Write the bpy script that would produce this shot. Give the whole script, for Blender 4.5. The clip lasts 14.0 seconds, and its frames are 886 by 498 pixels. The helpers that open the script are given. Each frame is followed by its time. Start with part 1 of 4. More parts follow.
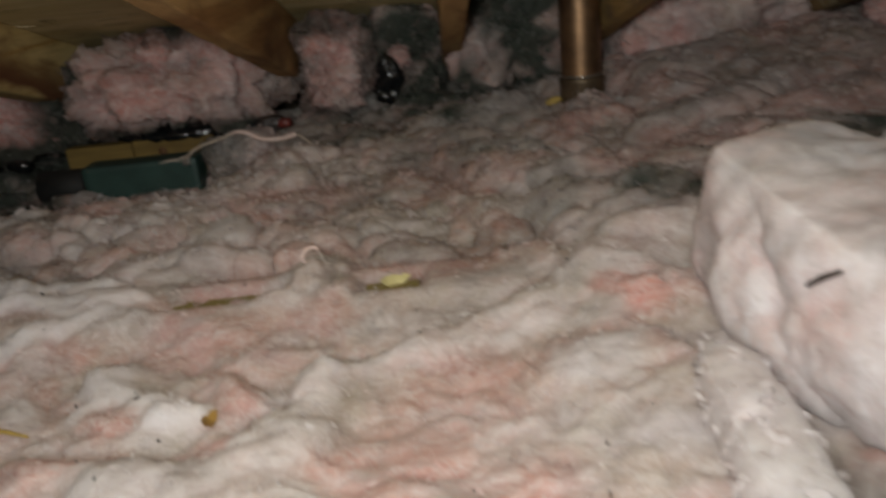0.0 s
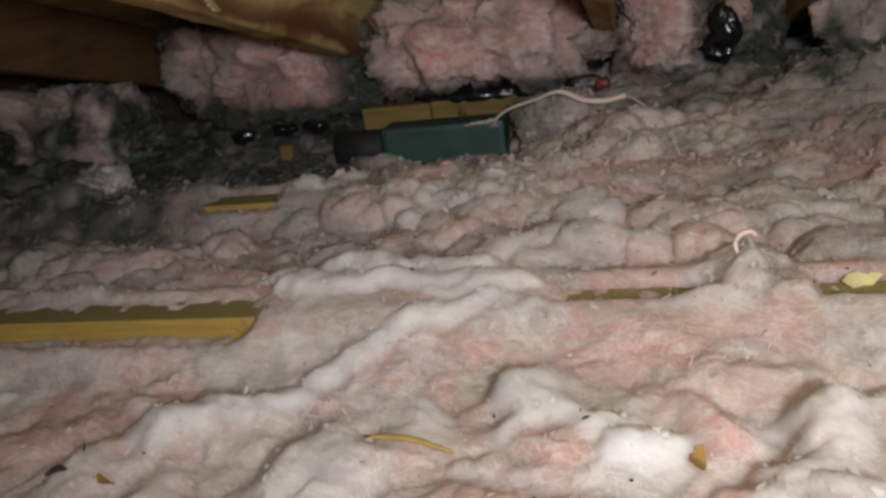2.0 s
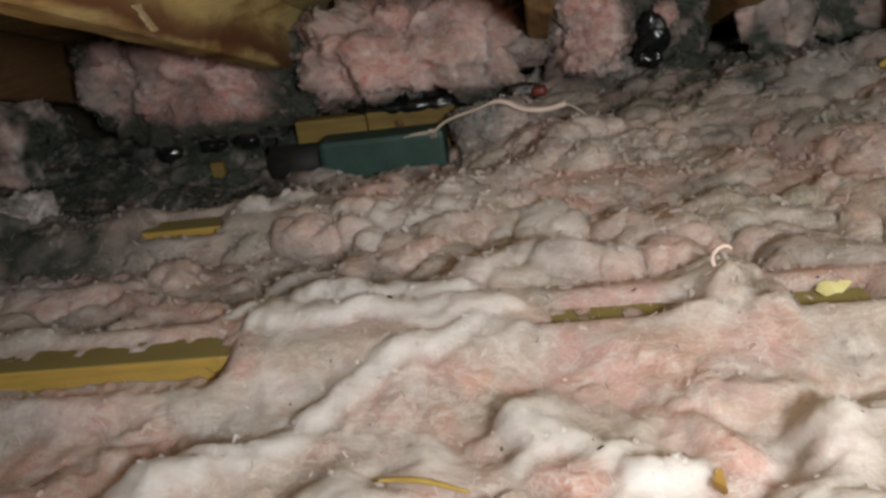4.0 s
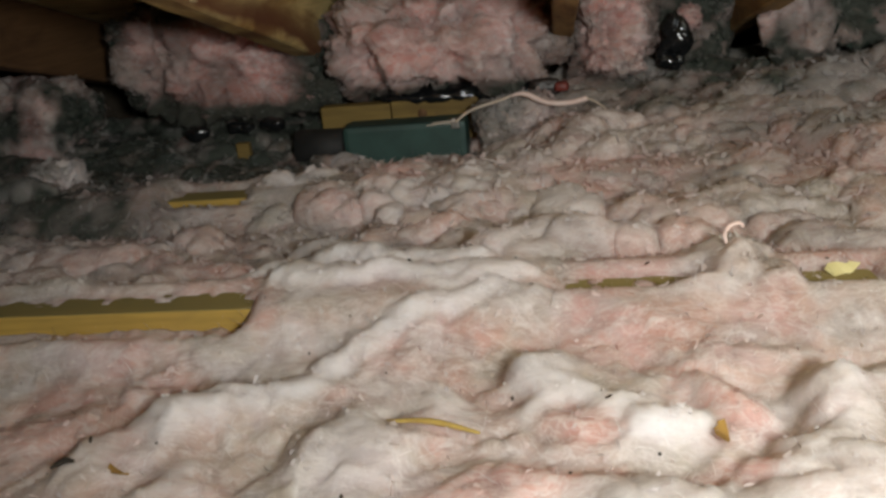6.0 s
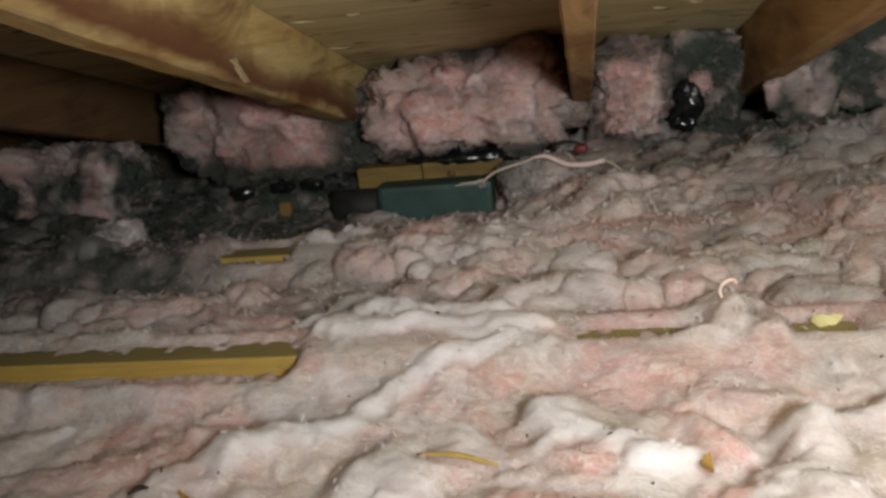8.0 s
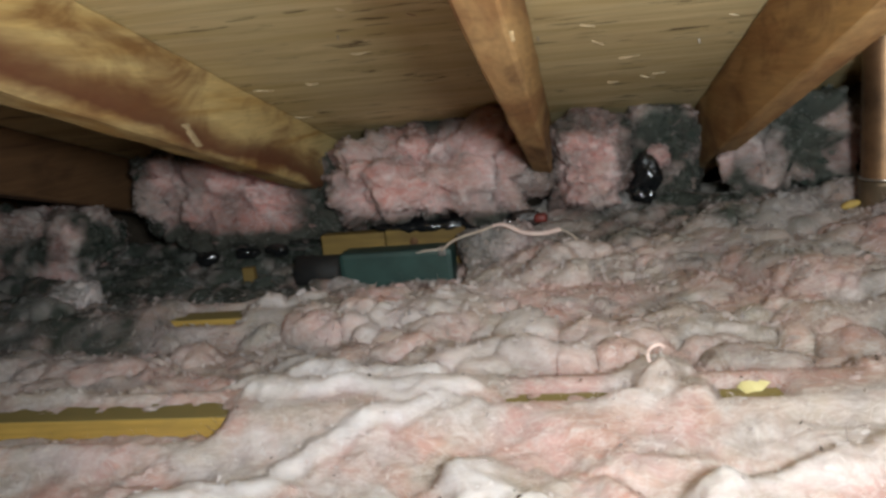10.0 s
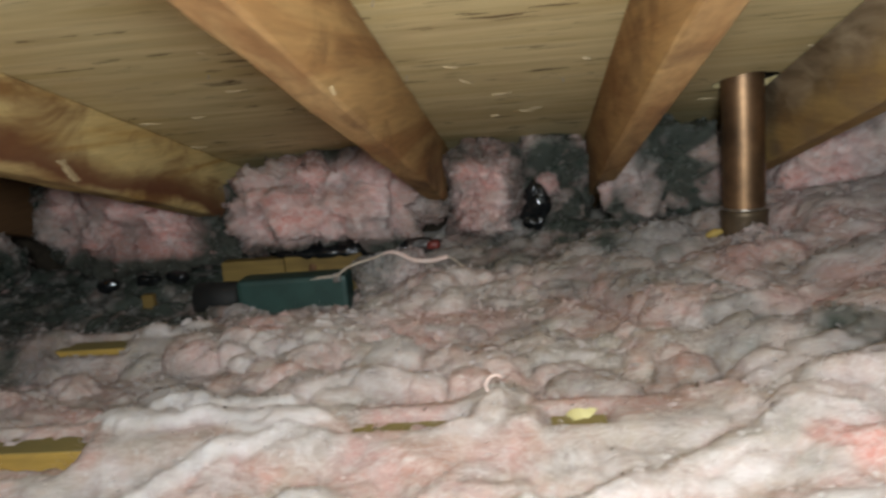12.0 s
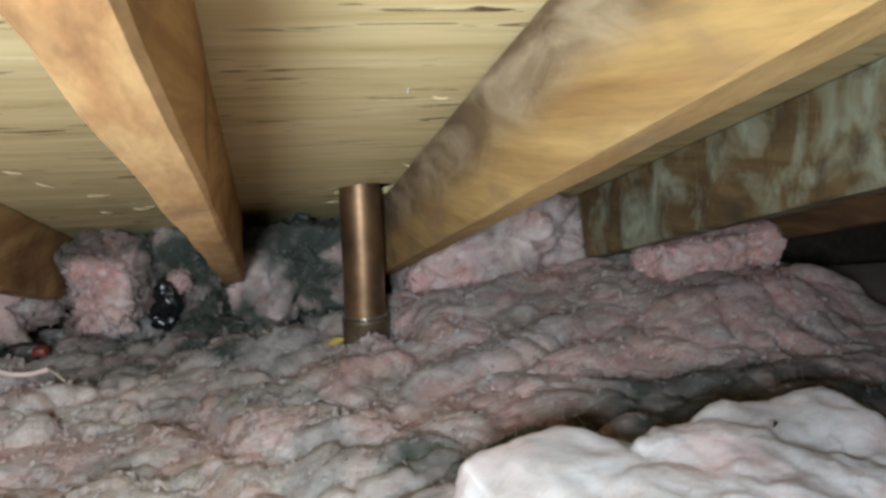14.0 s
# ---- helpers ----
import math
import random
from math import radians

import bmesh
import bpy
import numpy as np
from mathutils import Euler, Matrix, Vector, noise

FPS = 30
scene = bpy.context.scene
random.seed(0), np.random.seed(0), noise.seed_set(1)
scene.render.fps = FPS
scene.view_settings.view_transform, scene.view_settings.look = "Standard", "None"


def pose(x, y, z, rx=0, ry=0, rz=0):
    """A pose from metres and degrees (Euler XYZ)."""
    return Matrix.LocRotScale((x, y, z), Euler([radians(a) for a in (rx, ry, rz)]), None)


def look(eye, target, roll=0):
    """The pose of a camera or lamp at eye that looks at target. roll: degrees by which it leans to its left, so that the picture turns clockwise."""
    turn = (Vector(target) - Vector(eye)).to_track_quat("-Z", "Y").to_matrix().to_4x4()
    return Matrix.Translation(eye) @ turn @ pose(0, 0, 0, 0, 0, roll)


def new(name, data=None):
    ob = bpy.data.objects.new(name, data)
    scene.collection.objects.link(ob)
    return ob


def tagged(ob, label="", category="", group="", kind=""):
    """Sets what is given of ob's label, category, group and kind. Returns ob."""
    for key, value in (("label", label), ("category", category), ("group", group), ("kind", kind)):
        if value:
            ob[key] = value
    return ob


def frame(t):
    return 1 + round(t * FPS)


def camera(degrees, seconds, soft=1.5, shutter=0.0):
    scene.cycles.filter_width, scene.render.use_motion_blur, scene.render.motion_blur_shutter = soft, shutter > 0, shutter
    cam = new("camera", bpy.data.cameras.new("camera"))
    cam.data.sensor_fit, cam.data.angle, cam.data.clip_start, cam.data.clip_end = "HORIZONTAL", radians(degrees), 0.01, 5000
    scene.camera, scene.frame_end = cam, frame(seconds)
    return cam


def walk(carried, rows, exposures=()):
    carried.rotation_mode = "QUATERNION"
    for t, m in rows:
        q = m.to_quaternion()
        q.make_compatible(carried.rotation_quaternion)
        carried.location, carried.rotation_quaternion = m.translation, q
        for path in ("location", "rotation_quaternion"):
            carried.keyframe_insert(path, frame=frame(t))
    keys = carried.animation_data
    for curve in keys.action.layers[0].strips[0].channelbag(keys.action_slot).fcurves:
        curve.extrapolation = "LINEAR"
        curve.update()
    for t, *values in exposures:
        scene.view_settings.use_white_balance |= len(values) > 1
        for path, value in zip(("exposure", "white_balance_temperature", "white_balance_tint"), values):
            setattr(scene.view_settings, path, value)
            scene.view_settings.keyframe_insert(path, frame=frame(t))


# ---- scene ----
cam = camera(56.5, 14.0, soft=3.0, shutter=0.35)
METRES, EYE, TILT, LEAN, TURN = 1.333, 0.57, -6.0, 0.0, 1.0
ROWS = [
    (0.0, 0.0, 0.0, 0.0, -1.55, -14.44, 6.02),
    (0.5, -0.065, 0.1068, 0.009, 4.95, -10.75, 4.64),
    (1.0, -0.1157, 0.1282, 0.0084, 9.09, -11.23, 5.45),
    (1.5, -0.1937, 0.1483, -0.0127, 11.82, -16.08, 7.03),
    (2.0, -0.2245, 0.1414, -0.0103, 11.57, -14.88, 6.24),
    (2.5, -0.2404, 0.1329, 0.0006, 8.42, -15.22, 6.06),
    (3.0, -0.2526, 0.156, 0.0292, 3.65, -16.19, 8.17),
    (3.5, -0.2818, 0.1548, 0.0261, 3.87, -16.1, 7.68),
    (6.0, -0.2935, 0.117, -0.0159, 6.02, -14.81, 4.65),
    (6.5, -0.2761, 0.0936, -0.0095, 6.45, -14.23, 4.83),
    (7.0, -0.2758, 0.0491, 0.0141, 7.81, -13.83, 6.07),
    (9.5, -0.2543, 0.0286, 0.0034, 8.4, -6.6, 4.09),
    (10.0, -0.2102, 0.0348, -0.0043, 8.15, -6.14, 4.52),
    (10.5, -0.1779, 0.0319, -0.0022, 5.74, -5.81, 4.25),
    (11.0, -0.1816, 0.017, 0.0076, 5.32, -5.6, 4.56),
    (11.5, -0.1767, 0.0081, -0.0011, 5.61, -5.35, 4.72),
    (12.0, -0.0979, 0.0101, 0.0147, 4.99, -5.48, 4.55),
    (12.5, 0.0054, 0.0028, 0.0362, -5.31, -3.89, 3.47),
    (13.0, 0.0436, 0.0423, 0.0395, -11.35, -3.74, 2.71),
    (13.5, 0.0586, 0.0604, 0.0678, -13.01, -4.27, 2.51),
    (14.0, 0.0767, 0.0635, 0.0831, -13.47, -3.18, 3.09),
]
walk(cam, [(t, pose(0, 0, EYE, TILT, LEAN, TURN) @ pose(METRES * x, METRES * y, METRES * z, 90 + pitch, roll, yaw)) for t, x, y, z, yaw, pitch, roll in ROWS],
     exposures=[(0.0, -0.74, 6950, 10), (0.5, -0.40, 7050, 7), (1.0, 0.07, 6800, 6), (1.5, -0.08, 6550, 10), (3.5, 0.12, 6850, 8), (6.0, 0.08, 6850, 8), (7.0, -0.02, 6900, 9), (9.5, 0.5, 6400, 8), (12.0, 0.30, 6350, 6), (13.5, 0.55, 6050, 5), (14.0, 0.64, 5800, 3)])

# ---- light: one hand torch held by the camera, no daylight gets in ----
world = bpy.data.worlds.new("dark_attic")
world.use_nodes = True
world.node_tree.nodes["Background"].inputs[0].default_value = (0.5, 0.6, 0.6, 1)
world.node_tree.nodes["Background"].inputs[1].default_value = 0.004
scene.world = world
torch_data = bpy.data.lights.new("torch_light", "SPOT")
torch_data.energy, torch_data.shadow_soft_size, torch_data.color = 70, 0.08, (0.93, 0.97, 0.98)
torch_data.spot_size, torch_data.spot_blend = radians(130), 1.0
torch = new("torch_light", torch_data)
torch.matrix_world = look((-0.08, -0.15, 0.66), (-0.08, 1.30, 0.34))

# ---- numeric noise ----
def lattice(ix, iy, iz, seed):
    h = (ix * 374761393 + iy * 668265263 + iz * 2147483647 + seed * 974711) & 0xFFFFFFFF
    h = ((h ^ (h >> 13)) * 1274126177) & 0xFFFFFFFF
    return ((h ^ (h >> 16)) & 0xFFFF) / 65535.0


def value_noise(p, seed=0):
    """Smooth noise from -1 to 1 at the points p (n, 3)."""
    i = np.floor(p).astype(np.int64)
    f = p - i
    f = f * f * f * (f * (f * 6 - 15) + 10)
    total = 0
    for dx in (0, 1):
        for dy in (0, 1):
            for dz in (0, 1):
                w = (f[:, 0] if dx else 1 - f[:, 0]) * (f[:, 1] if dy else 1 - f[:, 1]) * (f[:, 2] if dz else 1 - f[:, 2])
                total = total + w * lattice(i[:, 0] + dx, i[:, 1] + dy, i[:, 2] + dz, seed)
    return total * 2 - 1


def fbm(p, octaves=4, seed=0, billow=False):
    total, amp = 0, 1.0
    for k in range(octaves):
        n = value_noise(p * 2 ** k + 17.3 * k, seed + k)
        total = total + amp * ((1 - 2 * np.abs(n)) * -1 if billow else n)
        amp *= 0.5
    return total


def puffs(p, seed=0, flat=False):
    """Round cotton-like puffs, 0 in the creases to 1 on the crowns, about one to a unit cell."""
    i = np.floor(p).astype(np.int64)
    best = np.full(len(p), 9.0)
    for dx in (-1, 0, 1):
        for dy in (-1, 0, 1):
            for dz in ((0,) if flat else (-1, 0, 1)):
                c = i + np.array([dx, dy, dz])
                d = 0
                for k in range(2 if flat else 3):
                    d = d + (c[:, k] + lattice(c[:, 0], c[:, 1], c[:, 2], seed + 11 * k) - p[:, k]) ** 2
                best = np.minimum(best, d)
    return np.sqrt(np.clip(1 - best / 0.75, 0, 1))


def smooth(a, b, v):
    t = np.clip((v - a) / (b - a), 0, 1)
    return t * t * (3 - 2 * t)


# ---- materials ----
def material(name, rough=0.8, metal=0.0):
    m = bpy.data.materials.new(name)
    m.use_nodes = True
    b = m.node_tree.nodes["Principled BSDF"]
    b.inputs["Roughness"].default_value, b.inputs["Metallic"].default_value = rough, metal
    return m, m.node_tree, b


def node(nt, kind, **values):
    n = nt.nodes.new(kind)
    for key, value in values.items():
        if key in n.inputs:
            n.inputs[key].default_value = value
    return n


def coords(nt, scale=(1, 1, 1), offset_by_object=True):
    c = node(nt, "ShaderNodeTexCoord")
    m = node(nt, "ShaderNodeMapping")
    m.inputs["Scale"].default_value = scale
    nt.links.new(c.outputs["Object"], m.inputs["Vector"])
    if offset_by_object:
        info = node(nt, "ShaderNodeObjectInfo")
        add = node(nt, "ShaderNodeVectorMath")
        add.operation = "MULTIPLY_ADD"
        add.inputs[1].default_value = (1, 1, 1)
        comb = node(nt, "ShaderNodeMath")
        comb.operation = "MULTIPLY"
        comb.inputs[1].default_value = 31.0
        nt.links.new(info.outputs["Random"], comb.inputs[0])
        nt.links.new(m.outputs[0], add.inputs[0])
        nt.links.new(comb.outputs[0], add.inputs[2])
        return add.outputs[0]
    return m.outputs[0]


def noise_tex(nt, vec, scale, detail=4.0, rough=0.55, distortion=0.0):
    n = node(nt, "ShaderNodeTexNoise", Scale=scale, Detail=detail, Roughness=rough, Distortion=distortion)
    nt.links.new(vec, n.inputs["Vector"])
    return n.outputs["Fac"]


def ramp(nt, fac, *stops):
    r = node(nt, "ShaderNodeValToRGB")
    e = r.color_ramp.elements
    while len(e) < len(stops):
        e.new(0.5)
    for el, (p, c) in zip(e, stops):
        el.position, el.color = p, ((c, c, c, 1) if isinstance(c, (int, float)) else (*c, 1))
    nt.links.new(fac, r.inputs[0])
    return r.outputs[0]


def mix(nt, fac, a, b, kind="MIX"):
    m = node(nt, "ShaderNodeMix")
    m.data_type, m.blend_type = "RGBA", kind
    for socket, value in ((m.inputs[0], fac), (m.inputs[6], a), (m.inputs[7], b)):
        if isinstance(value, (int, float)):
            socket.default_value = value
        elif isinstance(value, tuple):
            socket.default_value = (*value, 1)
        else:
            nt.links.new(value, socket)
    return m.outputs[2]


def bump(nt, b, height, strength, distance):
    n = node(nt, "ShaderNodeBump", Strength=strength, Distance=distance)
    nt.links.new(height, n.inputs["Height"])
    nt.links.new(n.outputs[0], b.inputs["Normal"])


def wool_material(name="fibreglass_wool", loose=False, tuft=False):
    """Fibreglass wool: cream, pink, white and dark grey-green by the mesh's own clump tints, with fibres."""
    m, nt, b = material(name, 1.0)
    b.inputs["Specular IOR Level"].default_value = 0.05
    b.inputs["Subsurface Weight"].default_value = 0.0 if loose or tuft else 0.9
    b.inputs["Subsurface Radius"].default_value = (1.0, 1.0, 1.0)
    b.inputs["Subsurface Scale"].default_value = 0.050
    at = node(nt, "ShaderNodeAttribute")
    at.attribute_name = "tint"
    sep = node(nt, "ShaderNodeSeparateColor")
    nt.links.new(at.outputs["Color"], sep.inputs[0])
    v = coords(nt)
    fib = coords(nt, (1.0, 3.0, 3.0))
    broad = noise_tex(nt, v, 9, 3)
    mid = noise_tex(nt, coords(nt, (0.85, 1.0, 1.0)), 17, 5, 0.55, 0.7)
    cool = noise_tex(nt, coords(nt, (0.9, 1.0, 1.0)), 11, 4, 0.55, 0.6)
    drab = noise_tex(nt, coords(nt, (1.0, 0.9, 1.0)), 7, 4, 0.55, 0.6)
    pale = noise_tex(nt, coords(nt, (0.75, 1.1, 1.1)), 24, 6, 0.62, 1.0)
    blush = noise_tex(nt, coords(nt, (0.8, 1.1, 1.1)), 12, 5, 0.6, 0.9)
    fine = noise_tex(nt, fib, 95, 6, 0.7, 1.6)
    cream = mix(nt, ramp(nt, broad, (0.38, 0.0), (0.62, 1.0)), (0.71, 0.62, 0.55), (0.62, 0.53, 0.47))
    cream = mix(nt, at.outputs["Alpha"], (0.37, 0.295, 0.24), cream)
    c = mix(nt, ramp(nt, drab, (0.50, 0.0), (0.66, 0.65)), cream, (0.45, 0.42, 0.33))
    c = mix(nt, ramp(nt, cool, (0.48, 0.0), (0.66, 0.70)), c, (0.54, 0.46, 0.48))
    c = mix(nt, ramp(nt, blush, (0.52, 0.0), (0.70, 0.45)), c, (0.68, 0.43, 0.37))
    c = mix(nt, sep.outputs[0], c, (0.75, 0.36, 0.315))
    c = mix(nt, ramp(nt, mid, (0.48, 0.0), (0.68, 0.50)), c, (0.37, 0.335, 0.31))
    c = mix(nt, ramp(nt, pale, (0.54, 0.0), (0.72, 0.45)), c, (0.80, 0.73, 0.72))
    streaky = node(nt, "ShaderNodeMath")
    streaky.operation = "MULTIPLY"
    nt.links.new(sep.outputs[1], streaky.inputs[0])
    nt.links.new(ramp(nt, noise_tex(nt, coords(nt, (0.7, 1.2, 1.2)), 20, 6, 0.62, 1.6), (0.38, 1.0), (0.64, 0.58)), streaky.inputs[1])
    c = mix(nt, streaky.outputs[0], c, (0.88, 0.83, 0.855))
    for size, amount, width in ((11, 0.40, 0.035), (30, 0.35, 0.04)):
        vein = noise_tex(nt, coords(nt, (0.7, 1.15, 1.15)), size, 6, 0.62, 2.2)
        c = mix(nt, ramp(nt, vein, (0.5 - width, 0.0), (0.5, amount), (0.5 + width, 0.0)), c, (0.84, 0.78, 0.77))
    fleck = noise_tex(nt, coords(nt, (0.6, 1.2, 1.2)), 42, 5, 0.65, 1.5)
    c = mix(nt, ramp(nt, fleck, (0.50, 0.0), (0.68, 0.28)), c, (0.42, 0.355, 0.32))
    c = mix(nt, ramp(nt, fleck, (0.30, 0.40), (0.46, 0.0)), c, (0.80, 0.73, 0.70))
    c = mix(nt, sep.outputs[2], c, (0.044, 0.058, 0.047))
    c = mix(nt, 0.2, c, ramp(nt, fine, (0.3, 0.55), (0.7, 1.0)), "MULTIPLY")
    nt.links.new(c, b.inputs["Base Color"])
    if loose:
        lift = node(nt, "ShaderNodeGamma", Gamma=0.7)
        nt.links.new(c, lift.inputs["Color"])
        c = lift.outputs[0]
        nt.links.new(c, b.inputs["Base Color"])
        thin = node(nt, "ShaderNodeBsdfTranslucent")
        both = node(nt, "ShaderNodeMixShader", Fac=0.5)
        nt.links.new(c, thin.inputs["Color"])
        nt.links.new(b.outputs[0], both.inputs[1])
        nt.links.new(thin.outputs[0], both.inputs[2])
        nt.links.new(both.outputs[0], nt.nodes["Material Output"].inputs["Surface"])
    else:
        bump(nt, b, noise_tex(nt, fib, 48, 8, 0.72, 1.8), 0.55, 0.007)
    return m


def wood_material(name, light, dark, stain, axis="y", stain_amount=0.5, blotch=None, rough=0.75, edge_stain=False, blotch_amount=0.85, upper_stain=False):
    """Sawn lumber with the grain along the local axis, brown stains and, if blotch, pale mould."""
    m, nt, b = material(name, rough)
    b.inputs["Specular IOR Level"].default_value = 0.3
    s = {"y": (1, 0.06, 1), "x": (0.06, 1, 1)}[axis]
    g = coords(nt, s)
    rings = noise_tex(nt, g, 22, 3, 0.5, 0.7)
    grain = noise_tex(nt, g, 170, 5, 0.6, 0.3)
    c = mix(nt, ramp(nt, rings, (0.32, 0.0), (0.5, 0.35), (0.68, 1.0)), light, dark)
    c = mix(nt, 0.6, c, ramp(nt, grain, (0.3, 0.55), (0.7, 1.0)), "MULTIPLY")
    knots = node(nt, "ShaderNodeTexVoronoi", Scale=4.2)
    nt.links.new(coords(nt, tuple(0.45 if k == 0.06 else 1.1 for k in s)), knots.inputs["Vector"])
    c = mix(nt, ramp(nt, knots.outputs["Distance"], (0.035, 0.9), (0.075, 0.45), (0.13, 0.0)), c, stain)
    st = noise_tex(nt, coords(nt, tuple(0.4 if k == 0.06 else 1 for k in s)), 8, 5, 0.6, 1.1)
    c = mix(nt, ramp(nt, st, (0.5, 0.0), (0.66, stain_amount)), c, stain)
    if edge_stain or upper_stain:
        at = node(nt, "ShaderNodeTexCoord")
        up = node(nt, "ShaderNodeVectorMath")
        up.operation = "DOT_PRODUCT"
        up.inputs[1].default_value = (0, 0.255, 1)
        nt.links.new(at.outputs["Object"], up.inputs[0])
        wob = node(nt, "ShaderNodeMath")
        wob.operation = "MULTIPLY_ADD"
        wob.inputs[1].default_value = -0.09
        nt.links.new(noise_tex(nt, coords(nt, (1, 0.4, 1)), 8, 4, 0.6), wob.inputs[0])
        nt.links.new(up.outputs["Value"], wob.inputs[2])
    if upper_stain:
        pale = noise_tex(nt, coords(nt, (1, 0.3, 1)), 16, 5, 0.6, 0.8)
        grey = mix(nt, ramp(nt, pale, (0.42, 0.0), (0.68, 1.0)), (0.12, 0.08, 0.05), (0.40, 0.32, 0.22))
        c = mix(nt, ramp(nt, wob.outputs[0], (0.820, 0.0), (0.858, 0.75), (0.92, 0.9)), c, grey)
    if edge_stain:
        c = mix(nt, ramp(nt, wob.outputs[0], (0.771, 0.2), (0.788, 0.95), (0.814, 0.8), (0.852, 0.0)), c, (0.13, 0.045, 0.022))
    if blotch:
        tall = coords(nt, (1, 1.1, 0.9))
        bl = noise_tex(nt, tall, 8, 4, 0.6, 0.5)
        c = mix(nt, ramp(nt, bl, (0.47, 0.0), (0.66, blotch_amount)), c, blotch)
        c = mix(nt, ramp(nt, noise_tex(nt, tall, 12, 4, 0.6, 0.6), (0.50, 0.0), (0.70, blotch_amount)), c, (0.07, 0.045, 0.025))
    nt.links.new(c, b.inputs["Base Color"])
    bump(nt, b, grain, 0.35, 0.002)
    return m


def plywood_material():
    m, nt, b = material("plywood", 0.72)
    b.inputs["Specular IOR Level"].default_value = 0.3
    g = coords(nt, (0.10, 1, 1))
    v = coords(nt, (0.3, 1, 1))
    bands = noise_tex(nt, g, 12, 3, 0.55, 2.2)
    grain = noise_tex(nt, coords(nt, (0.035, 1, 1)), 150, 5, 0.65, 0.15)
    c = mix(nt, ramp(nt, bands, (0.35, 0.0), (0.7, 1.0)), (0.74, 0.615, 0.345), (0.56, 0.435, 0.20))
    c = mix(nt, 0.42, c, ramp(nt, grain, (0.32, 0.5), (0.5, 0.9), (0.7, 1.0)), "MULTIPLY")
    where = noise_tex(nt, coords(nt, (0.5, 1, 1)), 7, 2)
    dash = noise_tex(nt, coords(nt, (0.13, 1, 1)), 85, 2, 0.5, 0.6)
    marks = node(nt, "ShaderNodeMath")
    marks.operation = "MULTIPLY"
    nt.links.new(ramp(nt, dash, (0.63, 0.0), (0.66, 1.0)), marks.inputs[0])
    nt.links.new(ramp(nt, where, (0.44, 0.0), (0.56, 0.95)), marks.inputs[1])
    c = mix(nt, marks.outputs[0], c, (0.09, 0.05, 0.02))
    broad = noise_tex(nt, v, 5, 4, 0.6, 0.8)
    c = mix(nt, ramp(nt, broad, (0.52, 0.0), (0.70, 0.45)), c, (0.40, 0.28, 0.13))
    nt.links.new(c, b.inputs["Base Color"])
    bump(nt, b, grain, 0.3, 0.0015)
    return m


def plain_material(name, a, c2, rough=0.6, metal=0.0, scale=30, strength=0.2):
    m, nt, b = material(name, rough, metal)
    v = coords(nt)
    f = noise_tex(nt, v, scale, 5, 0.6)
    nt.links.new(mix(nt, ramp(nt, f, (0.35, 0.0), (0.7, 1.0)), a, c2), b.inputs["Base Color"])
    bump(nt, b, noise_tex(nt, v, scale * 3, 4), strength, 0.002)
    return m


WOOL = wool_material()
LOOSE = wool_material("loose_fibreglass", True)
TUFT = wool_material("torn_fibreglass", tuft=True)
RAFTER = wood_material("rafter_pine", (0.52, 0.33, 0.14), (0.34, 0.175, 0.066), (0.13, 0.06, 0.025), stain_amount=0.75)
RAFTER_STAINED = wood_material("rafter_pine_stained", (0.74, 0.57, 0.26), (0.52, 0.32, 0.10), (0.19, 0.085, 0.03), stain_amount=0.8, edge_stain=True)
RAFTER_GREY = wood_material("rafter_pine_weathered", (0.47, 0.305, 0.115), (0.32, 0.185, 0.065), (0.20, 0.13, 0.08), stain_amount=0.5, upper_stain=True)
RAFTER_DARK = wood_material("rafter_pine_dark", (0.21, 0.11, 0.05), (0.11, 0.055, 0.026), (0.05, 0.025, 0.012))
RAFTER_MOULD = wood_material("rafter_pine_mouldy", (0.23, 0.155, 0.07), (0.14, 0.085, 0.035), (0.06, 0.03, 0.012), blotch=(0.40, 0.43, 0.31), blotch_amount=0.85)
JOIST = wood_material("joist_pine", (0.58, 0.38, 0.09), (0.42, 0.26, 0.06), (0.22, 0.15, 0.05), axis="x", stain_amount=0.4)
BOARD = wood_material("blocking_pine", (0.30, 0.20, 0.06), (0.20, 0.13, 0.04), (0.10, 0.06, 0.025), axis="x", stain_amount=0.6)
JOIST_NODES = JOIST.node_tree
facing = node(JOIST_NODES, "ShaderNodeNewGeometry")
upward = node(JOIST_NODES, "ShaderNodeSeparateXYZ")
JOIST_NODES.links.new(facing.outputs["Normal"], upward.inputs[0])
lumber = JOIST_NODES.nodes["Principled BSDF"].inputs["Base Color"]
dusty = mix(JOIST_NODES, ramp(JOIST_NODES, upward.outputs["Z"], (0.6, 0.0), (0.8, 0.8)), lumber.links[0].from_socket, (0.20, 0.175, 0.075))
JOIST_NODES.links.new(dusty, lumber)
PLY = plywood_material()
GYPSUM = plain_material("gypsum_board", (0.45, 0.43, 0.40), (0.30, 0.28, 0.26), 0.9)
DARK_WOOD = plain_material("dark_boarding", (0.06, 0.045, 0.03), (0.03, 0.022, 0.015), 0.9)
COPPER = plain_material("aged_copper", (0.31, 0.185, 0.10), (0.12, 0.075, 0.045), 0.44, 0.85, 14, 0.1)
DULL_COPPER = plain_material("tarnished_copper", (0.17, 0.12, 0.075), (0.09, 0.065, 0.04), 0.5, 0.7, 18, 0.2)
BLACK_PLASTIC = plain_material("black_plastic_film", (0.006, 0.007, 0.008), (0.012, 0.013, 0.014), 0.16, 0.0, 40, 0.3)
